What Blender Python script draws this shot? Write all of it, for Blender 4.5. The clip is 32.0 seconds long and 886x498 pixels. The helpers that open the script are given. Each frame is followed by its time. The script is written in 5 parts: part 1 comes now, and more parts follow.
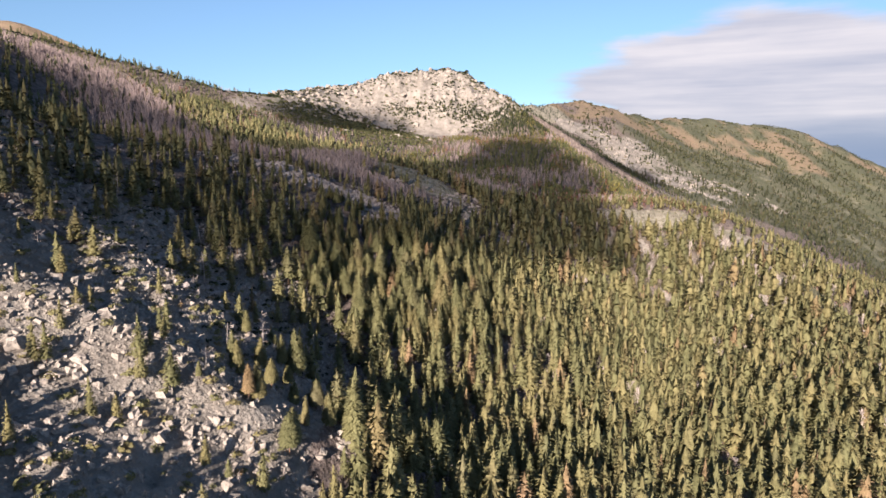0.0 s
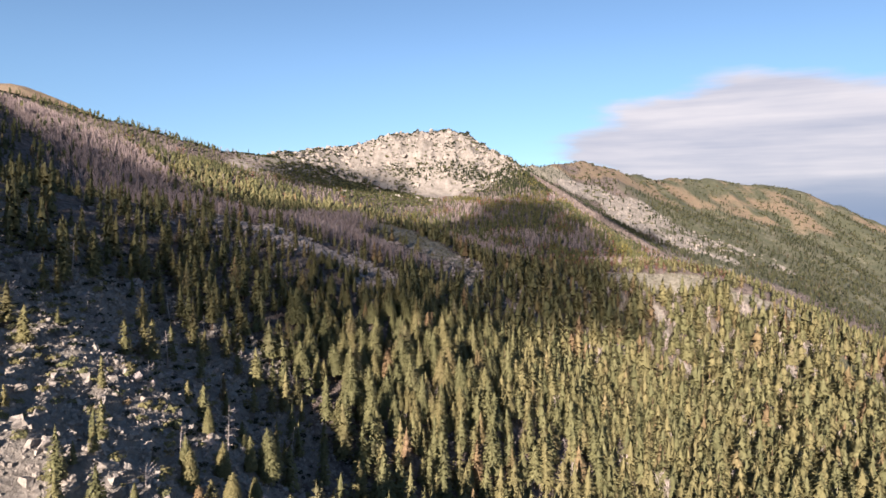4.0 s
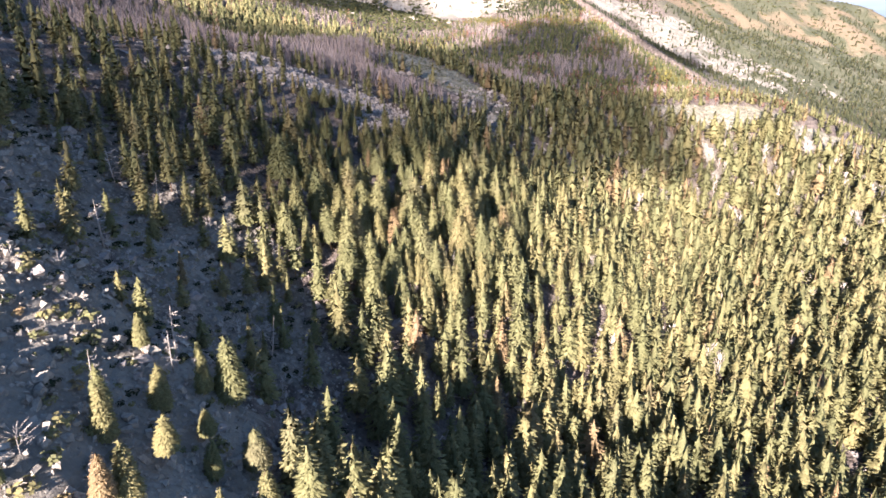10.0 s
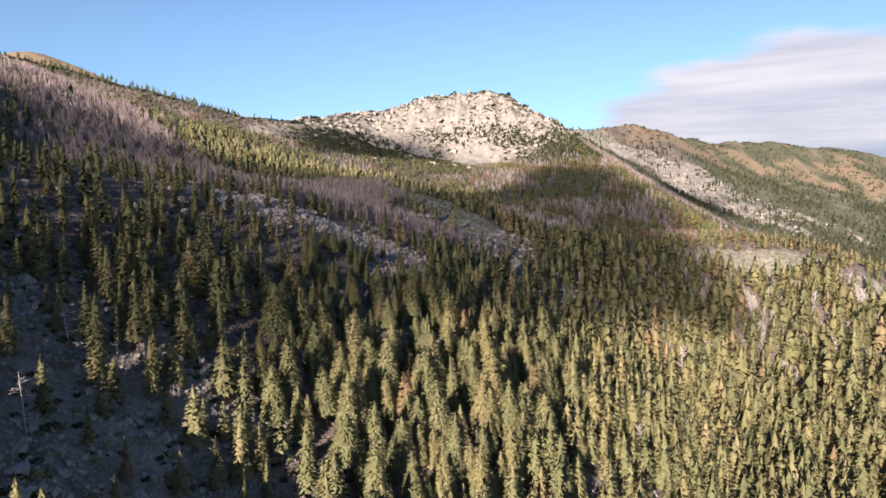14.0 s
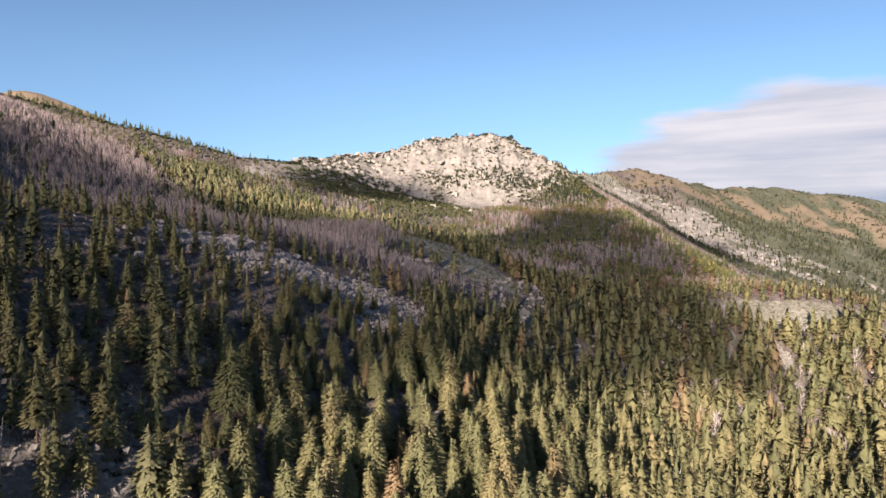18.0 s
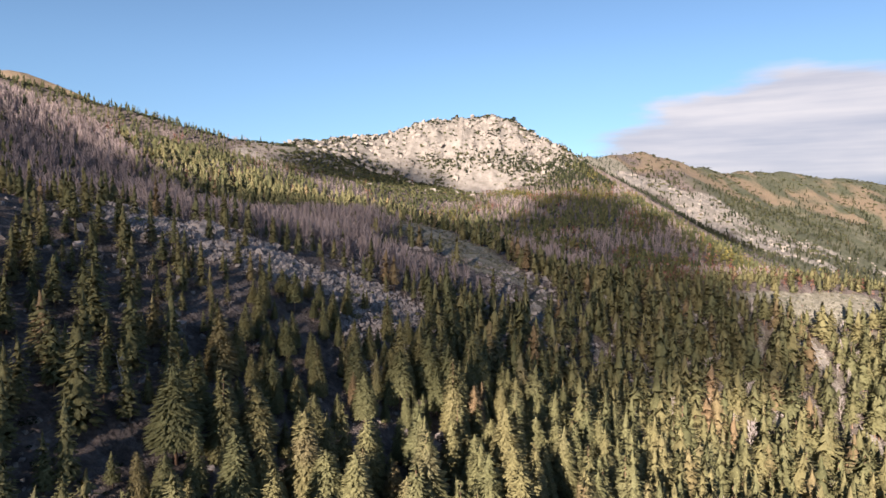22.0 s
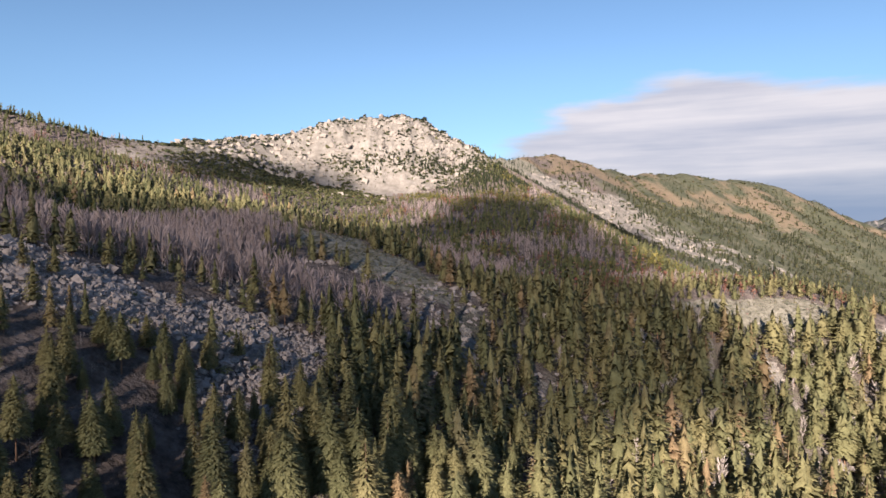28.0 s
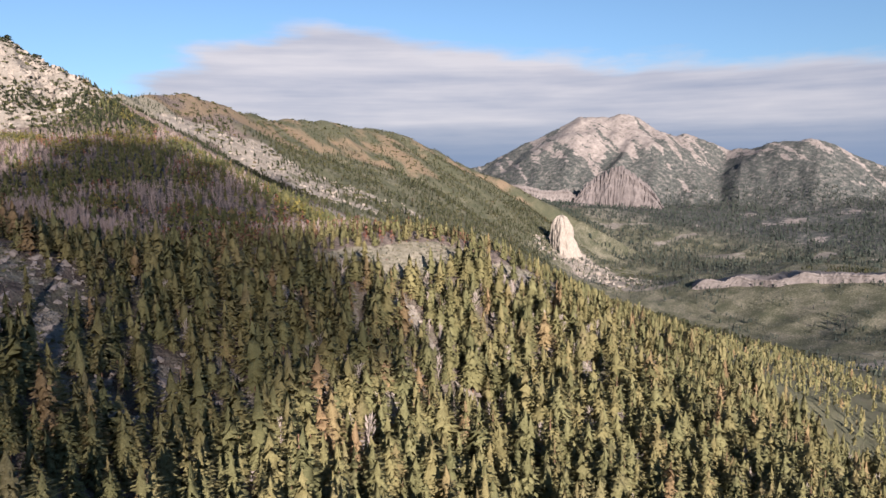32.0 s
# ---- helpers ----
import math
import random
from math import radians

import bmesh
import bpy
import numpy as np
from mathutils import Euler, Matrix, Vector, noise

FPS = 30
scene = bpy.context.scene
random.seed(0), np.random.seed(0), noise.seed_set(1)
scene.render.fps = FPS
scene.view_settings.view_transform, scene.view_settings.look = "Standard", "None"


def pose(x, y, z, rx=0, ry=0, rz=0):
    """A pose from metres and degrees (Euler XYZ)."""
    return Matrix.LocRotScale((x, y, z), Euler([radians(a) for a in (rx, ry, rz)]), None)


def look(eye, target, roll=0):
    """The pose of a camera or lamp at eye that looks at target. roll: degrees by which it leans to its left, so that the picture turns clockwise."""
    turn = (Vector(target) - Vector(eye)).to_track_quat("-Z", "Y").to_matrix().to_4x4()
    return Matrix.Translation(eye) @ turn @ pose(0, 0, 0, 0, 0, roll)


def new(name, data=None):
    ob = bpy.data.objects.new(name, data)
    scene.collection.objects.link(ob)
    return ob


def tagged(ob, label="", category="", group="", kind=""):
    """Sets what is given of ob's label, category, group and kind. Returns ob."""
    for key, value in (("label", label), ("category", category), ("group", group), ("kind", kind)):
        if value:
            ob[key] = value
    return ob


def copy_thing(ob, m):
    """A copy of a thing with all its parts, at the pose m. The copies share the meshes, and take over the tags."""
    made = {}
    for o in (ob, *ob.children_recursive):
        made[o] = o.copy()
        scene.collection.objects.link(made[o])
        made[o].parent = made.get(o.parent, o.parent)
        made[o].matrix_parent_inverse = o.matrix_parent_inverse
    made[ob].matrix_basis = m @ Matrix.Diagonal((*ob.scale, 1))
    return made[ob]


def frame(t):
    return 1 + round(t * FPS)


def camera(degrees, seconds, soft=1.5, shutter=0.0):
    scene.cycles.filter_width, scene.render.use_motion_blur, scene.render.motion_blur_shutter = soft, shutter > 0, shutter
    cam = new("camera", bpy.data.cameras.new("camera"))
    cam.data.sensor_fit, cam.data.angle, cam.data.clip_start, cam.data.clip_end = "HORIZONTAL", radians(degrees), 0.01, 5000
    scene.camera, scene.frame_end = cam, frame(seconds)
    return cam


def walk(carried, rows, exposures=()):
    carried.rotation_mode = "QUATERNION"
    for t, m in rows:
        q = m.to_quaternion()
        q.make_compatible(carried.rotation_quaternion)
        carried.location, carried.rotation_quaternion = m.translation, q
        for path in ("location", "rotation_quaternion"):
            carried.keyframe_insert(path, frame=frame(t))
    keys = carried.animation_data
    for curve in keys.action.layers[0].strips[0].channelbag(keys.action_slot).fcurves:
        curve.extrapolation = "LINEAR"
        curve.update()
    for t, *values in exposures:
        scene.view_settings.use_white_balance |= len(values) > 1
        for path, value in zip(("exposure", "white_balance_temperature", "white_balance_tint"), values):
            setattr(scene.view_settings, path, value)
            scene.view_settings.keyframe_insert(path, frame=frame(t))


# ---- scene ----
cam = camera(70.18, 32.0, soft=1.55)
PATH = [
    (0, pose(0.00, 0.00, 0.00, 81.999, -0.418, -0.040)),
    (0.5, pose(-0.21, 2.99, 0.21, 82.006, -0.368, -0.053)),
    (1, pose(-0.36, 6.38, 0.36, 82.029, -0.331, -0.035)),
    (1.5, pose(-0.54, 9.97, 0.57, 82.047, -0.301, -0.035)),
    (2, pose(-0.60, 13.68, 0.87, 82.041, -0.284, -0.020)),
    (2.5, pose(-0.62, 17.59, 1.15, 82.055, -0.277, -0.022)),
    (3, pose(-0.63, 21.64, 1.39, 82.112, -0.272, -0.006)),
    (3.5, pose(-0.70, 26.21, 1.72, 84.034, -0.330, 0.003)),
    (4, pose(-0.68, 30.80, 1.70, 87.366, -0.346, 0.013)),
    (4.5, pose(-0.63, 35.33, 1.56, 87.628, -0.297, 0.021)),
    (6.5, pose(0.20, 52.41, 1.73, 87.767, -0.149, 0.134)),
    (7, pose(0.15, 57.08, 1.73, 87.792, -0.108, 0.157)),
    (7.5, pose(-0.05, 61.89, 1.75, 87.808, -0.137, 1.718)),
    (8, pose(-0.07, 66.28, 1.38, 87.479, -0.053, 1.716)),
    (8.5, pose(0.08, 70.26, 1.01, 83.796, 0.081, 1.730)),
    (9, pose(0.33, 74.24, 0.76, 79.320, 0.253, 1.764)),
    (9.5, pose(0.49, 78.33, 0.42, 74.828, 0.484, 1.763)),
    (10, pose(0.50, 82.73, 0.34, 72.231, 0.532, 1.785)),
    (10.5, pose(0.36, 86.99, 0.26, 72.256, 0.609, 1.772)),
    (11, pose(0.16, 91.29, 0.09, 72.271, 0.669, 2.548)),
    (11.5, pose(-0.05, 95.54, 0.21, 72.248, 0.587, 3.506)),
    (12, pose(-0.63, 99.85, 0.39, 73.729, 0.520, 3.481)),
    (12.5, pose(-0.94, 104.11, 0.31, 79.537, 0.436, 3.493)),
    (13, pose(-1.08, 108.08, 0.10, 84.269, 0.308, 3.529)),
    (13.5, pose(-1.21, 111.97, -0.13, 84.711, 0.330, 3.534)),
    (15.5, pose(-1.92, 129.57, -0.61, 85.433, 0.024, 3.595)),
    (16, pose(-2.35, 134.25, -0.78, 88.248, -0.058, 3.581)),
    (16.5, pose(-2.61, 138.88, -1.04, 88.670, -0.068, 3.600)),
    (17, pose(-2.88, 143.56, -1.18, 88.688, -0.066, 3.601)),
    (17.5, pose(-3.22, 148.20, -1.22, 88.706, -0.101, 3.608)),
    (18, pose(-3.63, 152.88, -1.06, 88.700, -0.135, 3.614)),
    (18.5, pose(-4.03, 157.35, -0.99, 88.709, -0.176, 3.603)),
    (19, pose(-4.41, 161.75, -0.82, 88.714, -0.210, 3.599)),
    (19.5, pose(-4.75, 166.15, -0.69, 88.720, -0.230, 3.598)),
    (20, pose(-5.05, 170.51, -0.61, 88.723, -0.252, 3.600)),
    (20.5, pose(-5.43, 174.89, -0.45, 88.737, -0.234, 3.596)),
    (21, pose(-5.82, 179.22, -0.42, 88.741, -0.202, 3.599)),
    (21.5, pose(-6.33, 183.42, -0.41, 88.749, -0.202, 3.584)),
    (22, pose(-6.58, 187.33, -0.62, 87.344, -0.182, 3.590)),
    (22.5, pose(-6.83, 191.69, -0.70, 81.360, -0.144, 3.583)),
    (23, pose(-7.50, 196.62, -0.44, 75.428, -0.232, 3.541)),
    (23.5, pose(-7.95, 201.42, -0.29, 74.670, -0.314, 3.546)),
    (24, pose(-8.36, 206.26, -0.17, 77.653, -0.434, 3.596)),
    (24.5, pose(-8.59, 211.21, -0.52, 83.016, -0.651, 3.657)),
    (25, pose(-8.74, 215.99, -1.07, 87.506, -0.593, 3.677)),
    (25.5, pose(-8.99, 220.64, -1.07, 87.807, -0.579, 3.661)),
    (27.5, pose(-9.43, 239.06, 0.14, 87.781, 0.581, 0.023)),
    (28, pose(-8.77, 242.87, 0.11, 87.727, 0.724, -4.529)),
    (28.5, pose(-7.89, 246.54, 0.16, 87.688, 0.797, -10.252)),
    (29, pose(-6.27, 250.27, 0.22, 87.589, 1.021, -16.247)),
    (29.5, pose(-4.42, 253.94, 0.15, 86.410, 1.089, -22.318)),
    (30, pose(-2.44, 257.46, 0.09, 83.601, 1.065, -28.450)),
    (30.5, pose(-0.12, 261.52, 0.06, 82.501, 1.056, -30.099)),
    (31, pose(2.35, 265.30, -0.02, 82.507, 1.018, -30.854)),
    (31.5, pose(4.82, 269.12, -0.04, 82.485, 0.950, -33.281)),
    (32, pose(7.31, 272.88, 0.05, 82.456, 0.876, -35.788)),
]
walk(cam, PATH, [(0, 1.71, 6500, 14), (8.8, 1.71, 6500, 14), (10, 2.71, 6200, 14), (12, 2.71, 6100, 14), (12.8, 1.86, 6400, 14), (22.2, 1.71, 6500, 13), (23.2, 2.36, 6300, 13), (24, 2.56, 6200, 13), (24.8, 1.81, 6500, 13), (28, 1.66, 6450, 13), (32, 1.51, 6350, 13)])

# ---- world, sun ----
SUN_TURN, SUN_RISE = radians(198.8), radians(18)
world = bpy.data.worlds.new("sky")
scene.world = world
world.use_nodes = True
wn, wl = world.node_tree.nodes, world.node_tree.links
sky = wn.new("ShaderNodeTexSky")
sky.sky_type, sky.sun_disc = "NISHITA", False
sky.sun_elevation, sky.sun_rotation = SUN_RISE, SUN_TURN
sky.altitude, sky.air_density, sky.dust_density, sky.ozone_density = 2800, 1.0, 0.15, 1.2
wn["Background"].inputs["Strength"].default_value = 0.05
tint = wn.new("ShaderNodeMix")
tint.data_type, tint.blend_type = "RGBA", "MULTIPLY"
tint.inputs["Factor"].default_value = 1.0
wl.new(sky.outputs[0], tint.inputs["A"])
wl.new(tint.outputs["Result"], wn["Background"].inputs["Color"])


def sky_math(op, a, b=0.0, c=0.0):
    n = wn.new("ShaderNodeMath")
    n.operation = op
    for sock, v in zip(n.inputs, (a, b, c)):
        if isinstance(v, (int, float)):
            sock.default_value = v
        else:
            wl.new(v, sock)
    return n.outputs[0]


def sky_step(v, lo, hi):
    n = wn.new("ShaderNodeMapRange")
    n.interpolation_type = "SMOOTHSTEP"
    wl.new(v, n.inputs["Value"])
    n.inputs["From Min"].default_value, n.inputs["From Max"].default_value = lo, hi
    return n.outputs["Result"]


def sky_noise(scale, stretch, detail):
    mp = wn.new("ShaderNodeMapping")
    mp.inputs["Scale"].default_value = (1, 1, stretch)
    wl.new(sky_at.outputs["Generated"], mp.inputs["Vector"])
    n = wn.new("ShaderNodeTexNoise")
    n.inputs["Scale"].default_value, n.inputs["Detail"].default_value, n.inputs["Roughness"].default_value = scale, detail, 0.55
    wl.new(mp.outputs["Vector"], n.inputs["Vector"])
    return n.outputs["Fac"]


# a long bank of grey-lilac cloud over the valley, with blue haze beneath it
sky_at = wn.new("ShaderNodeTexCoord")
sky_axes = wn.new("ShaderNodeSeparateXYZ")
wl.new(sky_at.outputs["Generated"], sky_axes.inputs[0])
low_air = wn.new("ShaderNodeMix")
low_air.data_type = "RGBA"
low_air.inputs["A"].default_value, low_air.inputs["B"].default_value = (0.60, 0.71, 0.77, 1), (0.90, 1.03, 1.07, 1)
wl.new(sky_step(sky_axes.outputs[2], 0.0, 0.26), low_air.inputs["Factor"])
wl.new(low_air.outputs["Result"], tint.inputs["B"])
puffs, streaks = sky_noise(5.0, 4.0, 5.0), sky_noise(2.6, 16.0, 4.0)
over = sky_math("MAXIMUM", sky_math("SUBTRACT", sky_axes.outputs[2], 0.12), 0.0)
under = sky_math("MAXIMUM", sky_math("SUBTRACT", 0.10, sky_axes.outputs[2]), 0.0)
tip_x = sky_math("MULTIPLY_ADD", over, -1.9, sky_math("MULTIPLY_ADD", under, -0.9, sky_axes.outputs[0]))
edge_x = sky_math("MULTIPLY_ADD", puffs, 0.30, tip_x)
far_off = sky_math("MAXIMUM", sky_math("SUBTRACT", sky_axes.outputs[0], 0.42), 0.0)
edge_z = sky_math("MULTIPLY_ADD", puffs, 0.09, sky_math("MULTIPLY_ADD", far_off, 0.16, sky_axes.outputs[2]))
bank = sky_math("MULTIPLY", sky_step(edge_x, 0.29, 0.38), sky_step(edge_z, 0.262, 0.232))
haze = sky_math("MULTIPLY", sky_step(sky_axes.outputs[2], 0.075, 0.0), sky_step(sky_axes.outputs[0], 0.2, 0.45))
tone = wn.new("ShaderNodeValToRGB")
tone.color_ramp.elements[0].position, tone.color_ramp.elements[0].color = 0.36, (0.47, 0.50, 0.62, 1)
tone.color_ramp.elements[1].position, tone.color_ramp.elements[1].color = 0.64, (0.90, 0.85, 0.87, 1)
wl.new(sky_math("MULTIPLY_ADD", sky_axes.outputs[2], 0.9, sky_math("MULTIPLY_ADD", puffs, 0.3, sky_math("MULTIPLY", streaks, 0.55))), tone.inputs["Fac"])
cloud_light, haze_light = wn.new("ShaderNodeBackground"), wn.new("ShaderNodeBackground")
wl.new(tone.outputs["Color"], cloud_light.inputs["Color"])
cloud_light.inputs["Strength"].default_value = 0.295
haze_light.inputs["Color"].default_value, haze_light.inputs["Strength"].default_value = (0.36, 0.52, 0.80, 1), 0.207
with_bank, with_haze = wn.new("ShaderNodeMixShader"), wn.new("ShaderNodeMixShader")
for n, fac, a, b_ in ((with_bank, sky_math("MULTIPLY", bank, 0.93), wn["Background"], cloud_light), (with_haze, sky_math("MULTIPLY", haze, 0.8), with_bank, haze_light)):
    wl.new(fac, n.inputs[0])
    wl.new(a.outputs[0], n.inputs[1])
    wl.new(b_.outputs[0], n.inputs[2])
wl.new(with_haze.outputs[0], wn["World Output"].inputs["Surface"])

lamp = bpy.data.lights.new("sun", "SUN")
lamp.energy, lamp.angle, lamp.color = 5.0, radians(0.6), (1.0, 0.882, 0.765)
sun = new("sun", lamp)
sun_way = Vector((math.sin(SUN_TURN) * math.cos(SUN_RISE), math.cos(SUN_TURN) * math.cos(SUN_RISE), math.sin(SUN_RISE)))
sun.matrix_world = look(sun_way * 900, (0, 0, 0))


# ---- materials ----
def mix_rgb(nt, fac, a, b, blend="MIX"):
    n = nt.nodes.new("ShaderNodeMix")
    n.data_type, n.blend_type = "RGBA", blend
    for sock, v in ((n.inputs["Factor"], fac), (n.inputs["A"], a), (n.inputs["B"], b)):
        if isinstance(v, (int, float)):
            sock.default_value = v
        elif isinstance(v, tuple):
            sock.default_value = (*v, 1) if len(v) == 3 else v
        else:
            nt.links.new(v, sock)
    return n.outputs["Result"]


def noise_node(nt, scale, detail=4.0, rough=0.6, coord=None):
    n = nt.nodes.new("ShaderNodeTexNoise")
    n.inputs["Scale"].default_value, n.inputs["Detail"].default_value, n.inputs["Roughness"].default_value = scale, detail, rough
    if coord is not None:
        nt.links.new(coord, n.inputs["Vector"])
    return n.outputs["Fac"]


def ramp(nt, fac, *stops):
    n = nt.nodes.new("ShaderNodeValToRGB")
    els = n.color_ramp.elements
    while len(els) < len(stops):
        els.new(0.5)
    for e, (p, c) in zip(els, stops):
        e.position, e.color = p, (*c, 1)
    nt.links.new(fac, n.inputs["Fac"])
    return n.outputs["Color"]


def start_material(name, rough=0.9):
    m = bpy.data.materials.new(name)
    m.use_nodes = True
    b = m.node_tree.nodes["Principled BSDF"]
    b.inputs["Roughness"].default_value = rough
    b.inputs["Specular IOR Level"].default_value = 0.2
    return m, m.node_tree, b


def place(nt):
    return nt.nodes.new("ShaderNodeNewGeometry").outputs["Position"]


def bump(nt, b, fac, strength, dist):
    n = nt.nodes.new("ShaderNodeBump")
    n.inputs["Strength"].default_value, n.inputs["Distance"].default_value = strength, dist
    nt.links.new(fac, n.inputs["Height"])
    nt.links.new(n.outputs["Normal"], b.inputs["Normal"])


def grey(v):
    return (v, v, v)


def foliage(name, dark, mid, light, dry, grain=0.07):
    """Needles: colour varies from clump to clump and from tree to tree."""
    m, nt, b = start_material(name, 0.8)
    b.inputs["Specular IOR Level"].default_value = 0.15
    geo = nt.nodes.new("ShaderNodeNewGeometry")
    pos = geo.outputs["Position"]
    c1 = ramp(nt, geo.outputs["Random Per Island"], (0.0, dark), (0.55, mid), (1.0, light))
    tree = noise_node(nt, grain, 1.0, 0.5, pos)
    c2 = mix_rgb(nt, ramp(nt, tree, (0.6, grey(0)), (0.8, grey(0.4))), c1, dry)
    fine = noise_node(nt, 3.0, 3.0, 0.6, pos)
    c3 = mix_rgb(nt, 1.0, c2, ramp(nt, fine, (0.3, grey(0.7)), (0.7, grey(1.25))), "MULTIPLY")
    own, whole = nt.nodes.new("ShaderNodeAttribute"), nt.nodes.new("ShaderNodeObjectInfo")
    own.attribute_name = "tint"
    each = nt.nodes.new("ShaderNodeMath")
    each.operation = "ADD"
    nt.links.new(own.outputs["Fac"], each.inputs[0])
    nt.links.new(whole.outputs["Random"], each.inputs[1])
    turn = nt.nodes.new("ShaderNodeMath")
    turn.operation = "FRACT"
    nt.links.new(each.outputs[0], turn.inputs[0])
    c3 = mix_rgb(nt, 1.0, c3, ramp(nt, turn.outputs[0], (0.0, (0.72, 0.78, 0.78)), (0.35, (0.92, 0.96, 0.95)), (0.7, (1.05, 1.02, 1.0)), (0.95, (1.12, 1.07, 1.05)), (0.985, (1.3, 1.0, 1.15))), "MULTIPLY")
    nt.links.new(c3, b.inputs["Base Color"])
    bump(nt, b, noise_node(nt, 2.6, 4.0, 0.7, pos), 0.5, 0.25)
    # thin needles and leaves let part of the light through
    glow, both = nt.nodes.new("ShaderNodeBsdfTranslucent"), nt.nodes.new("ShaderNodeMixShader")
    nt.links.new(c3, glow.inputs["Color"])
    both.inputs[0].default_value = 0.32
    nt.links.new(b.outputs[0], both.inputs[1])
    nt.links.new(glow.outputs[0], both.inputs[2])
    nt.links.new(both.outputs[0], nt.nodes["Material Output"].inputs["Surface"])
    return m


def surface(name, a, c, d, coarse, fine, rough=0.9, depth=0.1, strength=0.6):
    """Earth, bark or stone: three tones at two scales, with relief."""
    m, nt, b = start_material(name, rough)
    pos = place(nt)
    n1, n2 = noise_node(nt, coarse, 5.0, 0.6, pos), noise_node(nt, fine, 6.0, 0.65, pos)
    col = mix_rgb(nt, ramp(nt, n1, (0.35, grey(0)), (0.65, grey(1))), a, c)
    col = mix_rgb(nt, ramp(nt, n2, (0.45, grey(0)), (0.75, grey(1))), col, d)
    nt.links.new(col, b.inputs["Base Color"])
    bump(nt, b, n2, strength, depth)
    return m


def ground_material():
    """Forest floor, with pale rock, sage and grass, and red-brown earth laid in by the cover of each stretch of land."""
    m, nt, b = start_material("mountain_ground", 0.95)
    pos = place(nt)
    cover = nt.nodes.new("ShaderNodeVertexColor")
    cover.layer_name = "cover"
    sep = nt.nodes.new("ShaderNodeSeparateColor")
    nt.links.new(cover.outputs["Color"], sep.inputs["Color"])
    big, mid = noise_node(nt, 0.02, 6.0, 0.65, pos), noise_node(nt, 0.25, 6.0, 0.7, pos)
    fine = noise_node(nt, 1.6, 5.0, 0.7, pos)
    stone = nt.nodes.new("ShaderNodeTexVoronoi")
    stone.inputs["Scale"].default_value = 0.75
    nt.links.new(pos, stone.inputs["Vector"])
    litter = ramp(nt, mid, (0.3, (0.048, 0.038, 0.034)), (0.46, (0.112, 0.088, 0.078)), (0.6, (0.18, 0.143, 0.128)), (0.74, (0.285, 0.232, 0.21)))
    rock = ramp(nt, fine, (0.3, (0.075, 0.064, 0.054)), (0.5, (0.19, 0.166, 0.143)), (0.7, (0.30, 0.268, 0.236)))
    rock = mix_rgb(nt, 0.5, rock, ramp(nt, mid, (0.3, (0.115, 0.099, 0.083)), (0.5, (0.215, 0.19, 0.166)), (0.7, (0.30, 0.272, 0.24))))
    rock = mix_rgb(nt, 0.55, rock, ramp(nt, big, (0.32, (0.10, 0.087, 0.075)), (0.5, (0.195, 0.172, 0.149)), (0.66, (0.31, 0.28, 0.247))))
    patch = noise_node(nt, 0.085, 5.0, 0.7, pos)
    rock = mix_rgb(nt, 0.45, rock, ramp(nt, patch, (0.34, (0.085, 0.074, 0.064)), (0.47, (0.19, 0.167, 0.145)), (0.55, (0.25, 0.222, 0.195)), (0.68, (0.36, 0.325, 0.288))))
    grass = ramp(nt, mid, (0.3, (0.115, 0.105, 0.08)), (0.5, (0.205, 0.186, 0.145)), (0.7, (0.30, 0.27, 0.215)))
    earth = ramp(nt, mid, (0.3, (0.10, 0.082, 0.056)), (0.44, (0.21, 0.142, 0.098)), (0.56, (0.15, 0.122, 0.08)), (0.75, (0.27, 0.20, 0.145)))

    def edge(channel):
        v = nt.nodes.new("ShaderNodeMath")
        v.operation = "ADD"
        nt.links.new(channel, v.inputs[0])
        w = nt.nodes.new("ShaderNodeMath")
        w.operation = "MULTIPLY_ADD"
        nt.links.new(big, w.inputs[0])
        w.inputs[1].default_value, w.inputs[2].default_value = 0.5, -0.25
        x = nt.nodes.new("ShaderNodeMath")
        x.operation = "MULTIPLY_ADD"
        nt.links.new(mid, x.inputs[0])
        x.inputs[1].default_value, x.inputs[2].default_value = 0.6, -0.3
        s = nt.nodes.new("ShaderNodeMath")
        nt.links.new(w.outputs[0], s.inputs[0])
        nt.links.new(x.outputs[0], s.inputs[1])
        nt.links.new(s.outputs[0], v.inputs[1])
        return ramp(nt, v.outputs[0], (0.38, grey(0)), (0.6, grey(1)))

    green = mix_rgb(nt, 0.55, ramp(nt, mid, (0.3, (0.045, 0.05, 0.032)), (0.55, (0.082, 0.084, 0.052)), (0.75, (0.13, 0.122, 0.08))), ramp(nt, big, (0.35, (0.05, 0.055, 0.035)), (0.5, (0.08, 0.08, 0.05)), (0.68, (0.15, 0.135, 0.095))))
    col = mix_rgb(nt, edge(cover.outputs["Alpha"]), litter, green)
    col = mix_rgb(nt, edge(sep.outputs[2]), col, earth)
    col = mix_rgb(nt, edge(sep.outputs[1]), col, grass)
    col = mix_rgb(nt, edge(sep.outputs[0]), col, rock)
    # the volcano across the valley: pinkish rock and dark woods, greyed in colour for haze
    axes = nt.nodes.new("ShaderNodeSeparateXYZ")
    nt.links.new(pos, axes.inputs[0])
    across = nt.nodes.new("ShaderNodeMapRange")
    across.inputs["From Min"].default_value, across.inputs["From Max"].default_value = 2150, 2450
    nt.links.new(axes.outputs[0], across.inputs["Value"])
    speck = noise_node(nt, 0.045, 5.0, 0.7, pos)
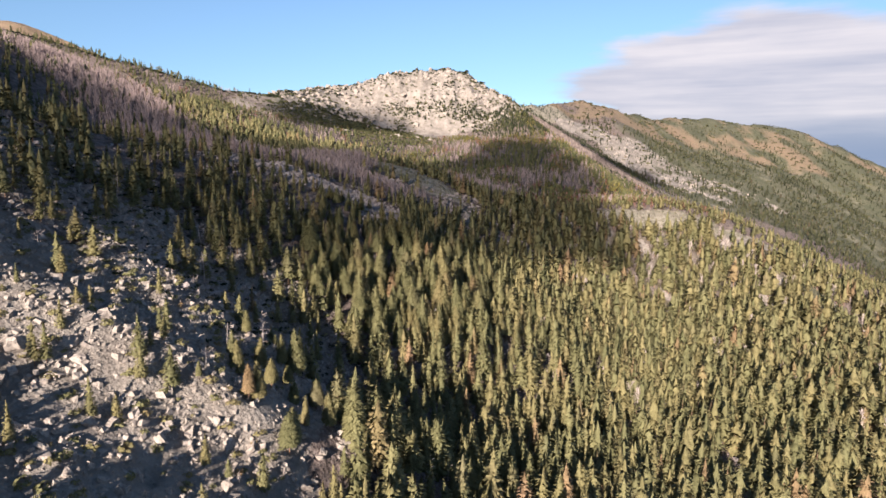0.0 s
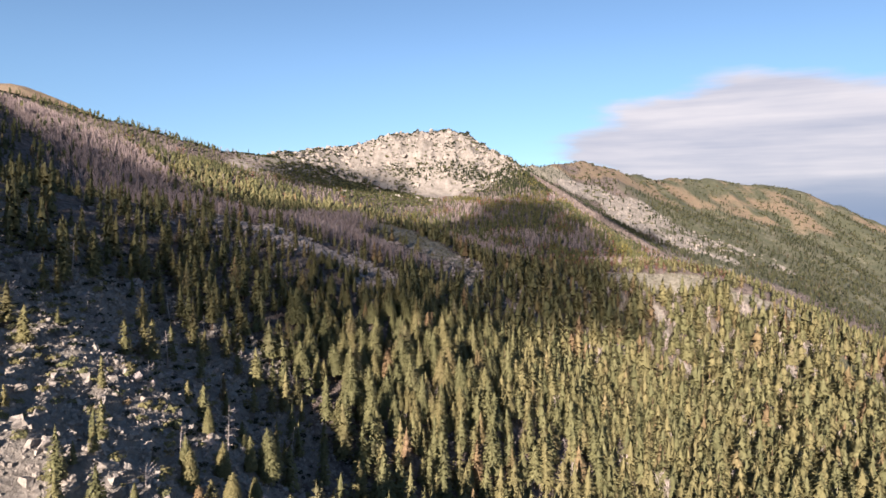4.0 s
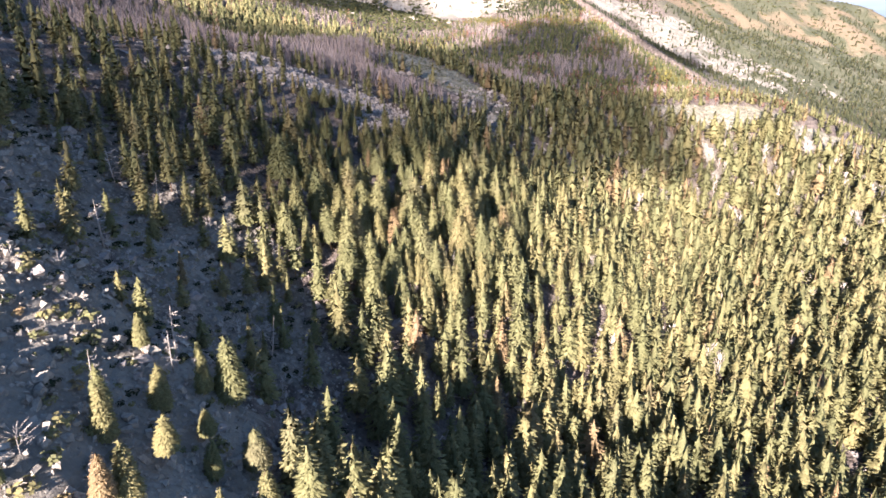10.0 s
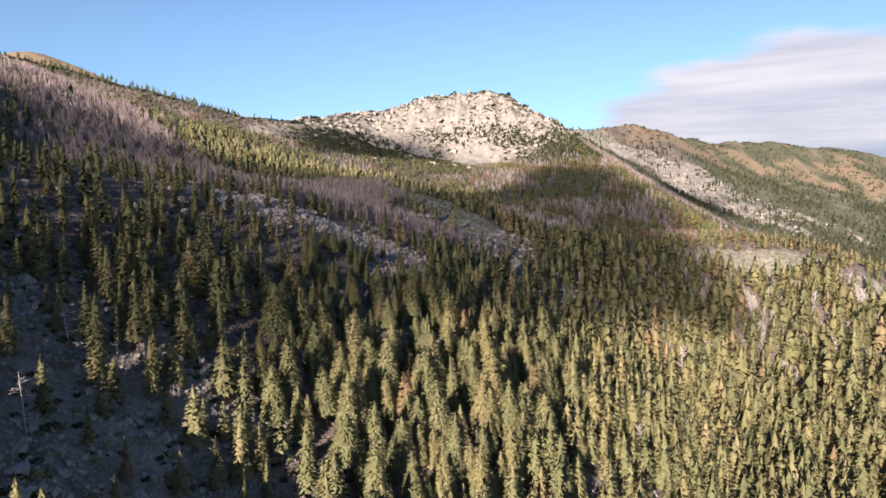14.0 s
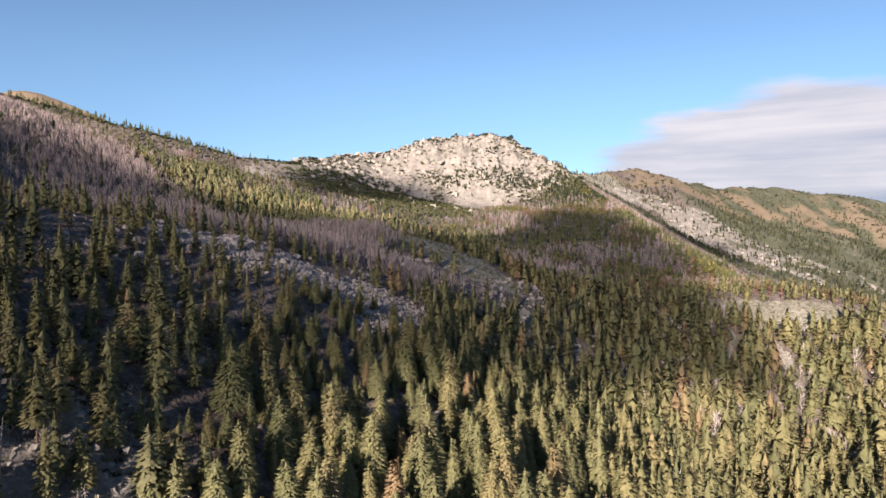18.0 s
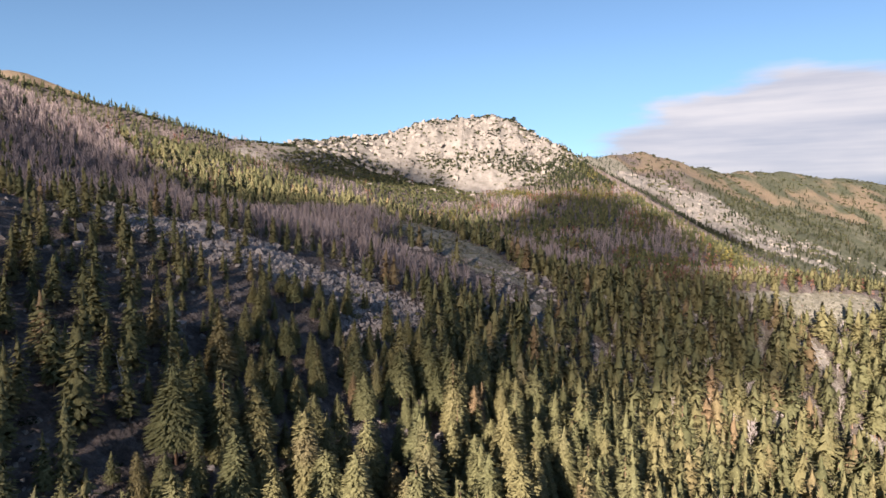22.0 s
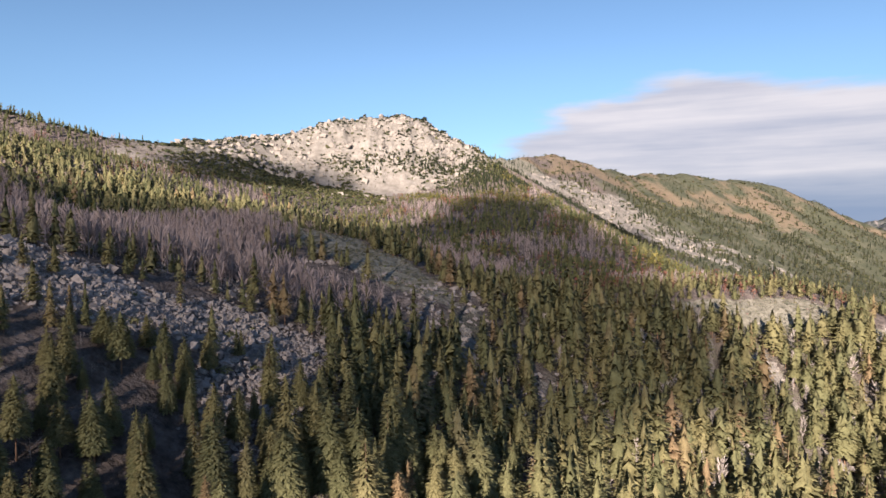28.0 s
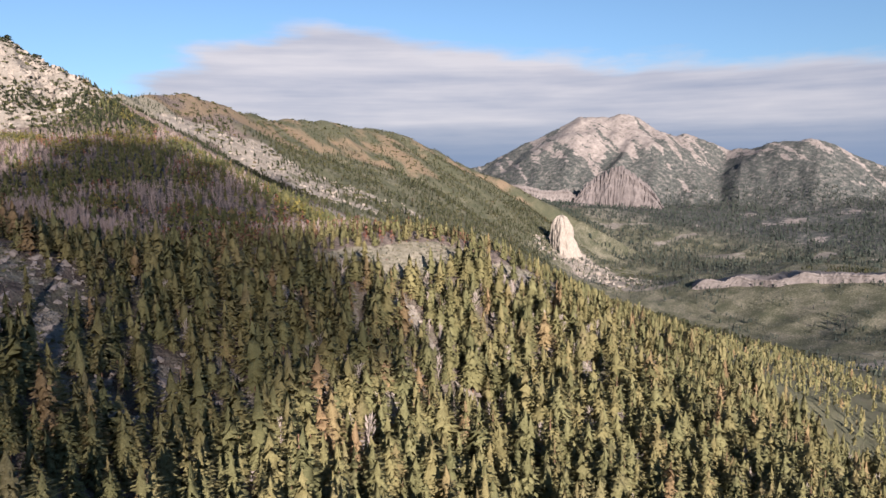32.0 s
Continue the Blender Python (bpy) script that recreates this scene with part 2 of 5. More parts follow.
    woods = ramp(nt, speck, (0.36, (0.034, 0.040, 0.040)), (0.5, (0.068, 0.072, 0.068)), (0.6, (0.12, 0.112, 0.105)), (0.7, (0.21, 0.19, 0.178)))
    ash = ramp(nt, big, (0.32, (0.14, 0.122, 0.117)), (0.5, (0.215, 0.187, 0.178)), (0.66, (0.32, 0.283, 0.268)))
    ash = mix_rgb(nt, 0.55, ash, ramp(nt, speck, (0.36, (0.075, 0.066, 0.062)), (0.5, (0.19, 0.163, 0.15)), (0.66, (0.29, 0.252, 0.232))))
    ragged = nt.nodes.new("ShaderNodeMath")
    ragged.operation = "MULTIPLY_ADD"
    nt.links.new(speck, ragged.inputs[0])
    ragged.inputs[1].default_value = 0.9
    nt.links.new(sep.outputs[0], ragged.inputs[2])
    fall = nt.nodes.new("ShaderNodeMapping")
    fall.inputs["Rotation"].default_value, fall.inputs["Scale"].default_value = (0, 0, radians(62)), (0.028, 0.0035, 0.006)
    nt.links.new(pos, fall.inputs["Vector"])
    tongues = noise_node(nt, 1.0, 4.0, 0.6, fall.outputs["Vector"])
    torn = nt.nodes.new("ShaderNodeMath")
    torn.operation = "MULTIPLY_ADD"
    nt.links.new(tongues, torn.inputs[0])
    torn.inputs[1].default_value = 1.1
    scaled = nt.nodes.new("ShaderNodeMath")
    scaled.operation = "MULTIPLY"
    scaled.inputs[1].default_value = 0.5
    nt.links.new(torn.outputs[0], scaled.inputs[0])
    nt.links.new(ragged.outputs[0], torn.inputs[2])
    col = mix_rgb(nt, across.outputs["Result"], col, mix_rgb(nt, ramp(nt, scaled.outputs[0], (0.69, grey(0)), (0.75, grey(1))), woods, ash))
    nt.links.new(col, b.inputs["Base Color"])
    h = mix_rgb(nt, 0.5, fine, stone.outputs["Distance"])
    bump(nt, b, h, 1.0, 1.3)
    return m


GROUND = ground_material()
NEEDLE = foliage("pine_needles", (0.164, 0.151, 0.073), (0.199, 0.182, 0.088), (0.235, 0.211, 0.105), (0.21, 0.163, 0.114))
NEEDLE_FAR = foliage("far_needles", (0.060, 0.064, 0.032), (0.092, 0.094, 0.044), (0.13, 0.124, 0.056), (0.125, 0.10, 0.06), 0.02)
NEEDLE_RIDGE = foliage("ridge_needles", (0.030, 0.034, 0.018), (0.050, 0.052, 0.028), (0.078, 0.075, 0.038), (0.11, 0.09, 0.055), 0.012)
# bluer needles for far trees: the haze of distance is put into the colour
NEEDLE_HAZE = foliage("haze_blue_needles", (0.036, 0.045, 0.040), (0.050, 0.060, 0.050), (0.068, 0.078, 0.065), (0.08, 0.08, 0.065), 0.01)
GOLD_LEAF = foliage("turning_leaves", (0.11, 0.10, 0.034), (0.16, 0.142, 0.044), (0.21, 0.18, 0.06), (0.20, 0.12, 0.06), 0.03)
RUST_LEAF = foliage("rust_leaves", (0.14, 0.058, 0.042), (0.20, 0.092, 0.066), (0.26, 0.15, 0.11), (0.22, 0.16, 0.13), 0.03)
NEEDLE_DARK = foliage("juniper_needles", (0.021, 0.026, 0.015), (0.032, 0.038, 0.021), (0.05, 0.056, 0.03), (0.08, 0.07, 0.04), 0.03)
SAGE = foliage("sage_leaves", (0.10, 0.097, 0.072), (0.17, 0.16, 0.118), (0.23, 0.212, 0.16), (0.16, 0.13, 0.085), 0.05)
BARK = surface("pine_bark", (0.20, 0.12, 0.08), (0.28, 0.17, 0.11), (0.12, 0.08, 0.06), 1.0, 8.0, 0.9, 0.05)
DEAD_WOOD = surface("bleached_wood", (0.30, 0.25, 0.225), (0.38, 0.325, 0.295), (0.21, 0.175, 0.155), 1.0, 6.0, 0.85, 0.03)
BARE_TWIG = surface("bare_twigs", (0.225, 0.175, 0.168), (0.30, 0.235, 0.222), (0.17, 0.13, 0.125), 0.05, 2.0, 0.9, 0.02)
GRANITE = surface("pale_rock", (0.235, 0.203, 0.176), (0.315, 0.275, 0.242), (0.13, 0.112, 0.097), 0.15, 1.4, 0.92, 0.25)
TALUS = surface("talus_rock", (0.236, 0.2, 0.187), (0.315, 0.27, 0.253), (0.15, 0.127, 0.118), 0.1, 1.2, 0.92, 0.2)
DOME_ROCK = surface("dome_rock", (0.108, 0.093, 0.092), (0.146, 0.126, 0.124), (0.07, 0.06, 0.06), 0.01, 0.06, 0.95, 0.5)
BASALT = surface("basalt_rock", (0.135, 0.117, 0.113), (0.18, 0.157, 0.152), (0.09, 0.078, 0.075), 0.02, 0.12, 0.9, 0.8)

# ---- the shape of the land ----
# landforms: swells and hollows (x, y, reach, height)
NEAR_FORMS = [
    (-80, 232, 80, 49.2),
    (-90, 151, 105, -39.5),
    (-29, 164, 85, 29.8),
    (-22, 231, 80, -68.6),
    (-81, 298, 65, -35.9),
    (-30, 310, 80, -14.8),
    (-3, 361, 80, 50.6),
    (-88, 362, 80, 12.2),
    (-150, 310, 105, 19.4),
    (41, 398, 65, -42.3),
    (103, 386, 105, -4.8),
    (124, 484, 75, 23.5),
    (239, 513, 95, 60.9),
    (243, 417, 100, 99.5),
    (183, 456, 80, -144.6),
]
SLOPE_FORMS = [
    (332, 513, 75, -48.7),
    (405, 531, 110, 33.1),
    (342, 441, 110, -81.9),
    (320, 585, 110, 70.6),
    (164, 545, 80, 24.9),
    (94, 534, 70, -0.3),
    (41, 542, 60, 1.0),
    (20, 461, 65, 11.1),
    (1, 519, 75, 17.9),
    (-33, 600, 60, 8.8),
    (-61, 640, 100, 59.1),
    (28, 600, 75, -19.2),
    (-60, 560, 80, -19.1),
    (-117, 452, 120, 69.7),
    (-34, 433, 85, -49.8),
]
MID_FORMS = [
    (-4, 1170, 210, -54.9),
    (-125, 1150, 200, 18.7),
    (-207, 1050, 235, 52.9),
    (217, 1480, 315, 145.6),
    (345, 1400, 310, -116.4),
    (469, 1290, 245, -27.7),
    (681, 1290, 300, -37.5),
    (155, 790, 130, 68.6),
    (54, 800, 130, -16.3),
    (148, 900, 135, 48.5),
    (23, 900, 125, -73.4),
    (67, 1100, 200, -45.6),
    (54, 670, 120, -8.3),
    (-67, 900, 155, 61.7),
    (186, 1080, 185, 121.2),
    (205, 670, 130, -32.4),
    (300, 800, 150, -11.2),
    (320, 950, 180, -96.7),
    (330, 1090, 245, -7.7),
    (300, 700, 115, -14.8),
    (-378, 720, 240, -45.0),
]
BASIN_FORMS = [
    (-225, 398, 125, -86.1),
    (-275, 686, 170, 116.0),
    (-248, 520, 150, 11.1),
    (1139, 1799, 610, 378.8),
    (845, 1267, 340, -26.0),
    (733, 1586, 395, -19.6),
    (1464, 1644, 475, -330.8),
    (1490, 1293, 305, -220.9),
    (1509, 1172, 285, 259.7),
    (1547, 993, 270, -6.7),
    (1420, 777, 370, 21.0),
    (1275, 977, 270, -84.8),
    (1052, 754, 315, -66.9),
    (1045, 638, 400, -33.2),
    (1223, 1151, 285, -64.1),
    (2264, 2095, 815, 110.4),
    (2319, 1463, 860, -117.7),
    (3074, 2159, 920, -150.3),
    (3633, 1710, 1000, 10.3),
    (2494, 2876, 920, 108.7),
]
FAR_FORMS = [
    (600, 400, 260, -17.1),
    (500, 0, 470, -124.4),
    (800, 300, 425, 17.5),
    (0, 1500, 360, 28.7),
    (300, 2200, 750, -7.2),
    (900, 2700, 895, -44.9),
    (-300, 2500, 1000, -10.6),
    (1500, 3000, 1000, -134.5),
    (500, 3500, 1000, 84.0),
    (2500, 3300, 1000, -45.5),
    (4300, 3500, 1000, 12.9),
    (4300, 1500, 1000, 160.7),
    (3000, 800, 1000, 10.9),
    (2000, 600, 640, -16.0),
    (1500, 200, 640, -5.6),
    (2200, -200, 1000, -74.9),
    (700, 900, 360, 105.2),
    (500, 800, 225, -36.6),
    (850, 900, 250, -56.2),
    (1000, 1100, 250, -33.0),
    (-900, 200, 725, 106.7),
    (-600, -200, 630, 130.5),
    (0, -400, 565, -143.2),
    (1000, -500, 860, -109.2),
    (-1300, 3000, 1000, 67.9),
    (-150, 800, 185, -88.3),
    (-200, 620, 140, -109.6),
    (-1200, -600, 1000, 227.7),
    (-200, -700, 860, 22.6),
    (4300, 4500, 1000, 101.3),
    (1500, 4500, 1000, -8.2),
    (-300, 4500, 1000, -42.2),
    (4300, -600, 1000, 16.9),
]
TILT = (-87.5, -48.6, 19.3)
LEFT_RIDGE = [(-1100, 900, 215), (-680, 930, 190), (-585, 990, 172), (-497, 981, 146), (-419, 995, 125), (-344, 1024, 106), (-283, 1063, 103), (-238, 1215, 124)]
PEAK_RIDGE = [(-238, 1215, 124), (-160, 1270, 144), (-45, 1310, 173), (30, 1320, 176), (87, 1305, 141), (139, 1275, 105), (165, 1350, 94), (199, 1450, 118)]
RIGHT_RIDGE = [(199, 1450, 118), (341, 1650, 149), (596, 1850, 116), (803, 2000, 129), (1169, 2150, 107), (1326, 2150, 50), (1455, 2372, 53), (1570, 2159, -39), (1631, 1972, -174), (1680, 1830, -330)]
FAR_MASSIF = [(2500, 4000, -100), (2879, 3738, -24), (3080, 3492, 150), (3280, 3214, 287), (3472, 2985, 295), (3636, 2762, 152), (3674, 2706, 168), (3772, 2451, 54), (3743, 2192, 80), (3830, 2012, 113), (3907, 1833, 22), (3870, 1648, -71), (3950, 1300, -120)]
BROWN_TOP = [(-1400, 1400, 260), (-821, 1255, 253), (-600, 1330, 150)]
BASIN_RIDGE = [(139, 1275, 100), (186, 1080, 34), (197, 900, -3), (206, 760, -34), (203, 665, -49)]
SPUR_CREST = [(-150, 152, 0), (-112, 148, 0), (-89, 149, 0), (-71, 150, 0), (-63, 153, 0), (-47, 152, 0), (-39, 158, 0), (-27, 167, 0), (-8, 178, 0)]
SPUR_SHAPE = [
    (-75, 130, 27, -2.9),
    (-53, 141, 24, 1.9),
    (-82, 149, 21, -1.6),
    (-67, 152, 21, 2.8),
    (-33, 163, 35, -4.5),
    (-61, 173, 15, -2.2),
    (-61, 174, 15, -1.9),
    (-69, 176, 15, -1.3),
    (-50, 182, 18, 11.7),
    (-79, 189, 22, 8.6),
    (-14, 196, 40, -3.1),
    (-42, 206, 34, -1),
    (-64, 234, 47, -6),
    (-33, 249, 47, 1.3),
    (23, 251, 21, -8.8),
]
FACE_SHAPE = [
    (36, 278, 34, -5.1),
    (101, 279, 55, -7.5),
    (-72, 288, 23, 7),
    (4, 289, 35, 10.4),
    (58, 290, 35, -8.2),
    (-56, 294, 23, 1.7),
    (163, 300, 55, -9.6),
    (-2, 314, 35, 0.9),
    (-63, 315, 29, -1.3),
    (120, 328, 55, -7.6),
    (-15, 342, 41, -8.6),
    (-88, 374, 55, 5.1),
    (-36, 391, 55, -2.9),
    (51, 401, 55, 3.7),
    (231, 420, 55, 4.1),
    (146, 461, 31, -4.1),
    (126, 472, 15, 3.8),
    (123, 480, 15, 7.8),
    (130, 486, 15, 6.3),
    (9, 486, 55, -5.1),
    (152, 487, 25, -7.2),
    (226, 500, 55, -10.9),
    (132, 500, 15, -1.3),
    (108, 531, 50, -1),
]


def lattice_noise(seed):
    rng = np.random.default_rng(seed)
    table = rng.random((256, 256))

    def value(x, y):
        xi, yi = np.floor(x).astype(int), np.floor(y).astype(int)
        u, v = x - xi, y - yi
        u, v = u * u * (3 - 2 * u), v * v * (3 - 2 * v)
        a, b = table[xi & 255, yi & 255], table[(xi + 1) & 255, yi & 255]
        c, d = table[xi & 255, (yi + 1) & 255], table[(xi + 1) & 255, (yi + 1) & 255]
        return (a * (1 - u) + b * u) * (1 - v) + (c * (1 - u) + d * u) * v
    return value


grain_a, grain_b, grain_c = lattice_noise(3), lattice_noise(4), lattice_noise(5)


def rough_noise(x, y, size, octaves=4):
    """Fractal noise about zero, its largest waves size metres long."""
    total, amp = 0, 1.0
    for k in range(octaves):
        f = 2 ** k / size
        total = total + amp * (grain_a(x * f + 17.3 * k, y * f - 9.1 * k) - 0.5)
        amp *= 0.5
    return total


def crags(x, y, size, octaves=3):
    """Sharp-crested noise, 0 to about 1."""
    total, amp = 0, 0.6
    for k in range(octaves):
        f = 2 ** k / size
        total = total + amp * (1 - np.abs(2 * grain_b(x * f + 5.7 * k, y * f + 3.3 * k) - 1))
        amp *= 0.5
    return total


def oval(x, y, cx, cy, rx, ry, turn=0, soft=0.35):
    """1 inside an oval stretch of land, 0 outside, with a soft rim."""
    c, s = math.cos(radians(turn)), math.sin(radians(turn))
    u, v = ((x - cx) * c + (y - cy) * s) / rx, (-(x - cx) * s + (y - cy) * c) / ry
    return np.clip((1 - np.hypot(u, v)) / soft + 0.5, 0, 1)


def ridge(x, y, line, front, back):
    best = np.full(x.shape, -1e9)
    for (x0, y0, z0), (x1, y1, z1) in zip(line, line[1:]):
        dx, dy = x1 - x0, y1 - y0
        s = np.clip(((x - x0) * dx + (y - y0) * dy) / (dx * dx + dy * dy), 0, 1)
        px, py = x0 + s * dx, y0 + s * dy
        d = np.sqrt((x - px) ** 2 + (y - py) ** 2 + 36) - 6
        behind = dx * (y - py) - dy * (x - px) > 0
        best = np.maximum(best, z0 + s * (z1 - z0) - np.where(behind, back, front) * d)
    return best


def smooth_max(a, b, k=7.0):
    m = np.maximum(a, b)
    return m + k * np.log(np.exp((a - m) / k) + np.exp((b - m) / k))


def broad_height(x, y):
    h = TILT[0] + TILT[1] * x / 1000 + TILT[2] * y / 1000
    for forms in (NEAR_FORMS, SLOPE_FORMS, MID_FORMS, BASIN_FORMS, FAR_FORMS):
        for cx, cy, reach, rise in forms:
            h = h + rise * np.exp(-((x - cx) ** 2 + (y - cy) ** 2) / (2 * reach * reach))
    for line, front, back in ((LEFT_RIDGE, 0.55, 0.4), (PEAK_RIDGE, 1.0, 0.6), (RIGHT_RIDGE, 0.65, 0.5), (FAR_MASSIF, 0.62, 0.5), (BROWN_TOP, 0.5, 0.4), (BASIN_RIDGE, 0.28, 0.75)):
        h = smooth_max(h, ridge(x, y, line, front, back))
    for cx, cy, reach, rise in SPUR_SHAPE + FACE_SHAPE:
        h = h + rise * np.exp(-((x - cx) ** 2 + (y - cy) ** 2) / (2 * reach * reach))
    # the sharp broken crest of the sunlit spur
    off = -ridge(x, y, SPUR_CREST, 1, 1)
    south = np.clip((152 - y + 0.35 * np.maximum(x + 47, 0)) / 6, 0, 1) * np.clip((x + 165) / 30, 0, 1)
    return h + 5.5 * np.exp(-off / 9) - 1.5 * np.exp(-((off - 18) / 14) ** 2) - 6 * south * (1 - np.exp(-off / 14))


# stretches of land
def spur_zone(x, y):
    return np.maximum(oval(x, y, -85, 140, 62, 42, -22), oval(x, y, -70, 175, 40, 34, -25) * 0.8)


def peak_zone(x, y):
    return np.maximum(oval(x, y, -20, 1270, 195, 105, 4), oval(x, y, -200, 1180, 160, 90, 30))


def fan_zone(x, y):
    """Clean scree fans at the foot of the peak's rock face."""
    return np.maximum(oval(x, y, -14, 1152, 40, 62, 12), oval(x, y, -108, 1172, 20, 34, 0))


def brush_bowl(x, y):
    """The dark brush that fills the bowl below the peak's long left flank."""
    edge = 26 * (grain_c(x / 24, y / 24) - 0.5)
    return np.maximum.reduce([oval(x, y, -180 + edge, 1070, 70, 110, -38), oval(x, y, -120, 1140 + edge, 40, 60, -30), oval(x, y, -215, 980, 40, 60, -30)]) * (1 - fan_zone(x, y))


def scar_zone(x, y):
    """White scree that tumbles off the shoulder of the right-hand ridge."""
    torn = 0.38 + 1.2 * grain_c(x / 44, y / 44) + 0.7 * (grain_a(x / 16, y / 16) - 0.5)
    clean = np.maximum.reduce([oval(x, y, 375, 1455, 105, 52, 18), oval(x, y, 290, 1415, 46, 38, 30), oval(x, y, 470, 1470, 70, 50, -20), oval(x, y, 395, 1380, 55, 50, 30)])
    broken = np.maximum.reduce([oval(x, y, 500, 1390, 80, 75, 35), oval(x, y, 590, 1445, 90, 55, -5) * 0.85, oval(x, y, 430, 1230, 50, 90, 10) * 0.7, oval(x, y, 560, 1300, 70, 80, 20) * 0.6, oval(x, y, 715, 1430, 62, 48, -15) * 0.9])
    return np.clip(np.maximum(clean * (0.75 + 0.5 * torn), broken * torn * 0.8), 0, 1)


def meadow_zone(x, y):
    return np.maximum.reduce([oval(x, y, 188, 565, 60, 15, 2), oval(x, y, 282, 557, 52, 10, 6), oval(x, y, 108, 567, 42, 5, -4) * 0.9])


def sage_zone(x, y):
    return np.maximum(oval(x, y, -36, 590, 96, 25, 120), oval(x, y, -8, 535, 26, 16, 110))


def talus_zone(x, y):
    return np.maximum.reduce([oval(x, y, -88, 392, 50, 15, 12), oval(x, y, -48, 408, 24, 15, 30), oval(x, y, -95, 388, 22, 16, 0), oval(x, y, -40, 384, 12, 26, 10) * 0.6, oval(x, y, -195, 572, 40, 14, -18), oval(x, y, -130, 420, 30, 12, 20) * 0.7])


def hollow_zone(x, y):
    return oval(x, y, -110, 235, 80, 55, 0)


def face_chutes(x, y):
    """Pale rock patches and gullies that run down the wooded face below the bench."""
    lane = grain_c((x * 0.95 + y * 0.25) / 6.5 + 40, (y - 0.3 * x) / 24) + 0.5 * (grain_a(x / 5, y / 7) - 0.5)
    where = np.maximum(oval(x, y, 190, 495, 175, 62, -4), oval(x, y, 26, 495, 24, 60, 5))
    return np.clip((lane - 0.685) * 7, 0, 0.9) * where


def bowl_zone(x, y):
    """The open bowl of grey scree and bushes left of the peak, above the tree line."""
    line = 950 + 0.35 * np.maximum(x + 190, 0) + 20 * (grain_a(x / 40, y / 40) - 0.5)
    return np.clip((y - line) / 22, 0, 1) * np.clip((x + 350) / 30, 0, 1) * np.clip((10 - x) / 40, 0, 1) * (y < 1330)


def far_rock(x, y):
    """Bare rock on the distant massif, running down it in tongues."""
    c, s = math.cos(radians(-62)), math.sin(radians(-62))
    u, v = x * c + y * s, -x * s + y * c
    streak = grain_b(u / 34 + 0.02 * v, v / 260) - 0.5
    r = ridge(x, y, FAR_MASSIF, 0.62, 0.5) + 85 + 420 * streak + 240 * (grain_c(x / 210, y / 210) - 0.5) + 120 * (grain_a(x / 60, y / 60) - 0.5)
    tracks = np.clip((streak + 0.35 * (grain_a(x / 50, y / 50) - 0.5) - 0.26) * 9, 0, 1) * np.clip((ridge(x, y, FAR_MASSIF, 0.62, 0.5) + 260) / 120, 0, 1)
    return np.maximum(np.clip(r / 220, 0, 1), tracks) * (x > 2300)


def clearings(x, y):
    """Pale open patches in the woods of the far valley."""
    return np.clip((grain_c(x / 170 + 21, y / 80) + 0.3 * (grain_a(x / 30, y / 30) - 0.5) - 0.74) * 8, 0, 1) * np.clip((x - 1900) / 100, 0, 1) * (ridge(x, y, FAR_MASSIF, 0.62, 0.5) < -330)


def bare_earth(x, y):
    """Red-brown bare ground along the top of the right-hand ridge and on the left skyline."""
    torn = 0.1 + 1.6 * grain_c(x / 95 + 3, y / 60) + 0.8 * (grain_a(x / 30, y / 30) - 0.5)
    return np.clip(np.maximum.reduce([oval(x, y, 760, 1860, 560, 170, 20), oval(x, y, 250, 1580, 190, 100, 40), oval(x, y, 1400, 2150, 300, 140, -30)]) * torn, 0, 1)


def gullies(x, y, along, size):
    """Ribs and gullies that run straight down a mountainside, about zero; along is the bearing of its crest."""
    c, s = math.cos(radians(along)), math.sin(radians(along))
    u, v = x * c + y * s, -x * s + y * c
    bend = 0.5 * size * (grain_c(u / size, v / (2.5 * size)) - 0.5)
    total, amp = 0, 0.6
    for k in range(3):
        f = 2 ** k / size
        total = total + amp * (1 - np.abs(2 * grain_b((u + bend) * f + 5.7 * k, v * f * 0.28 + 3.3 * k) - 1))
        amp *= 0.5
    return total - 0.52


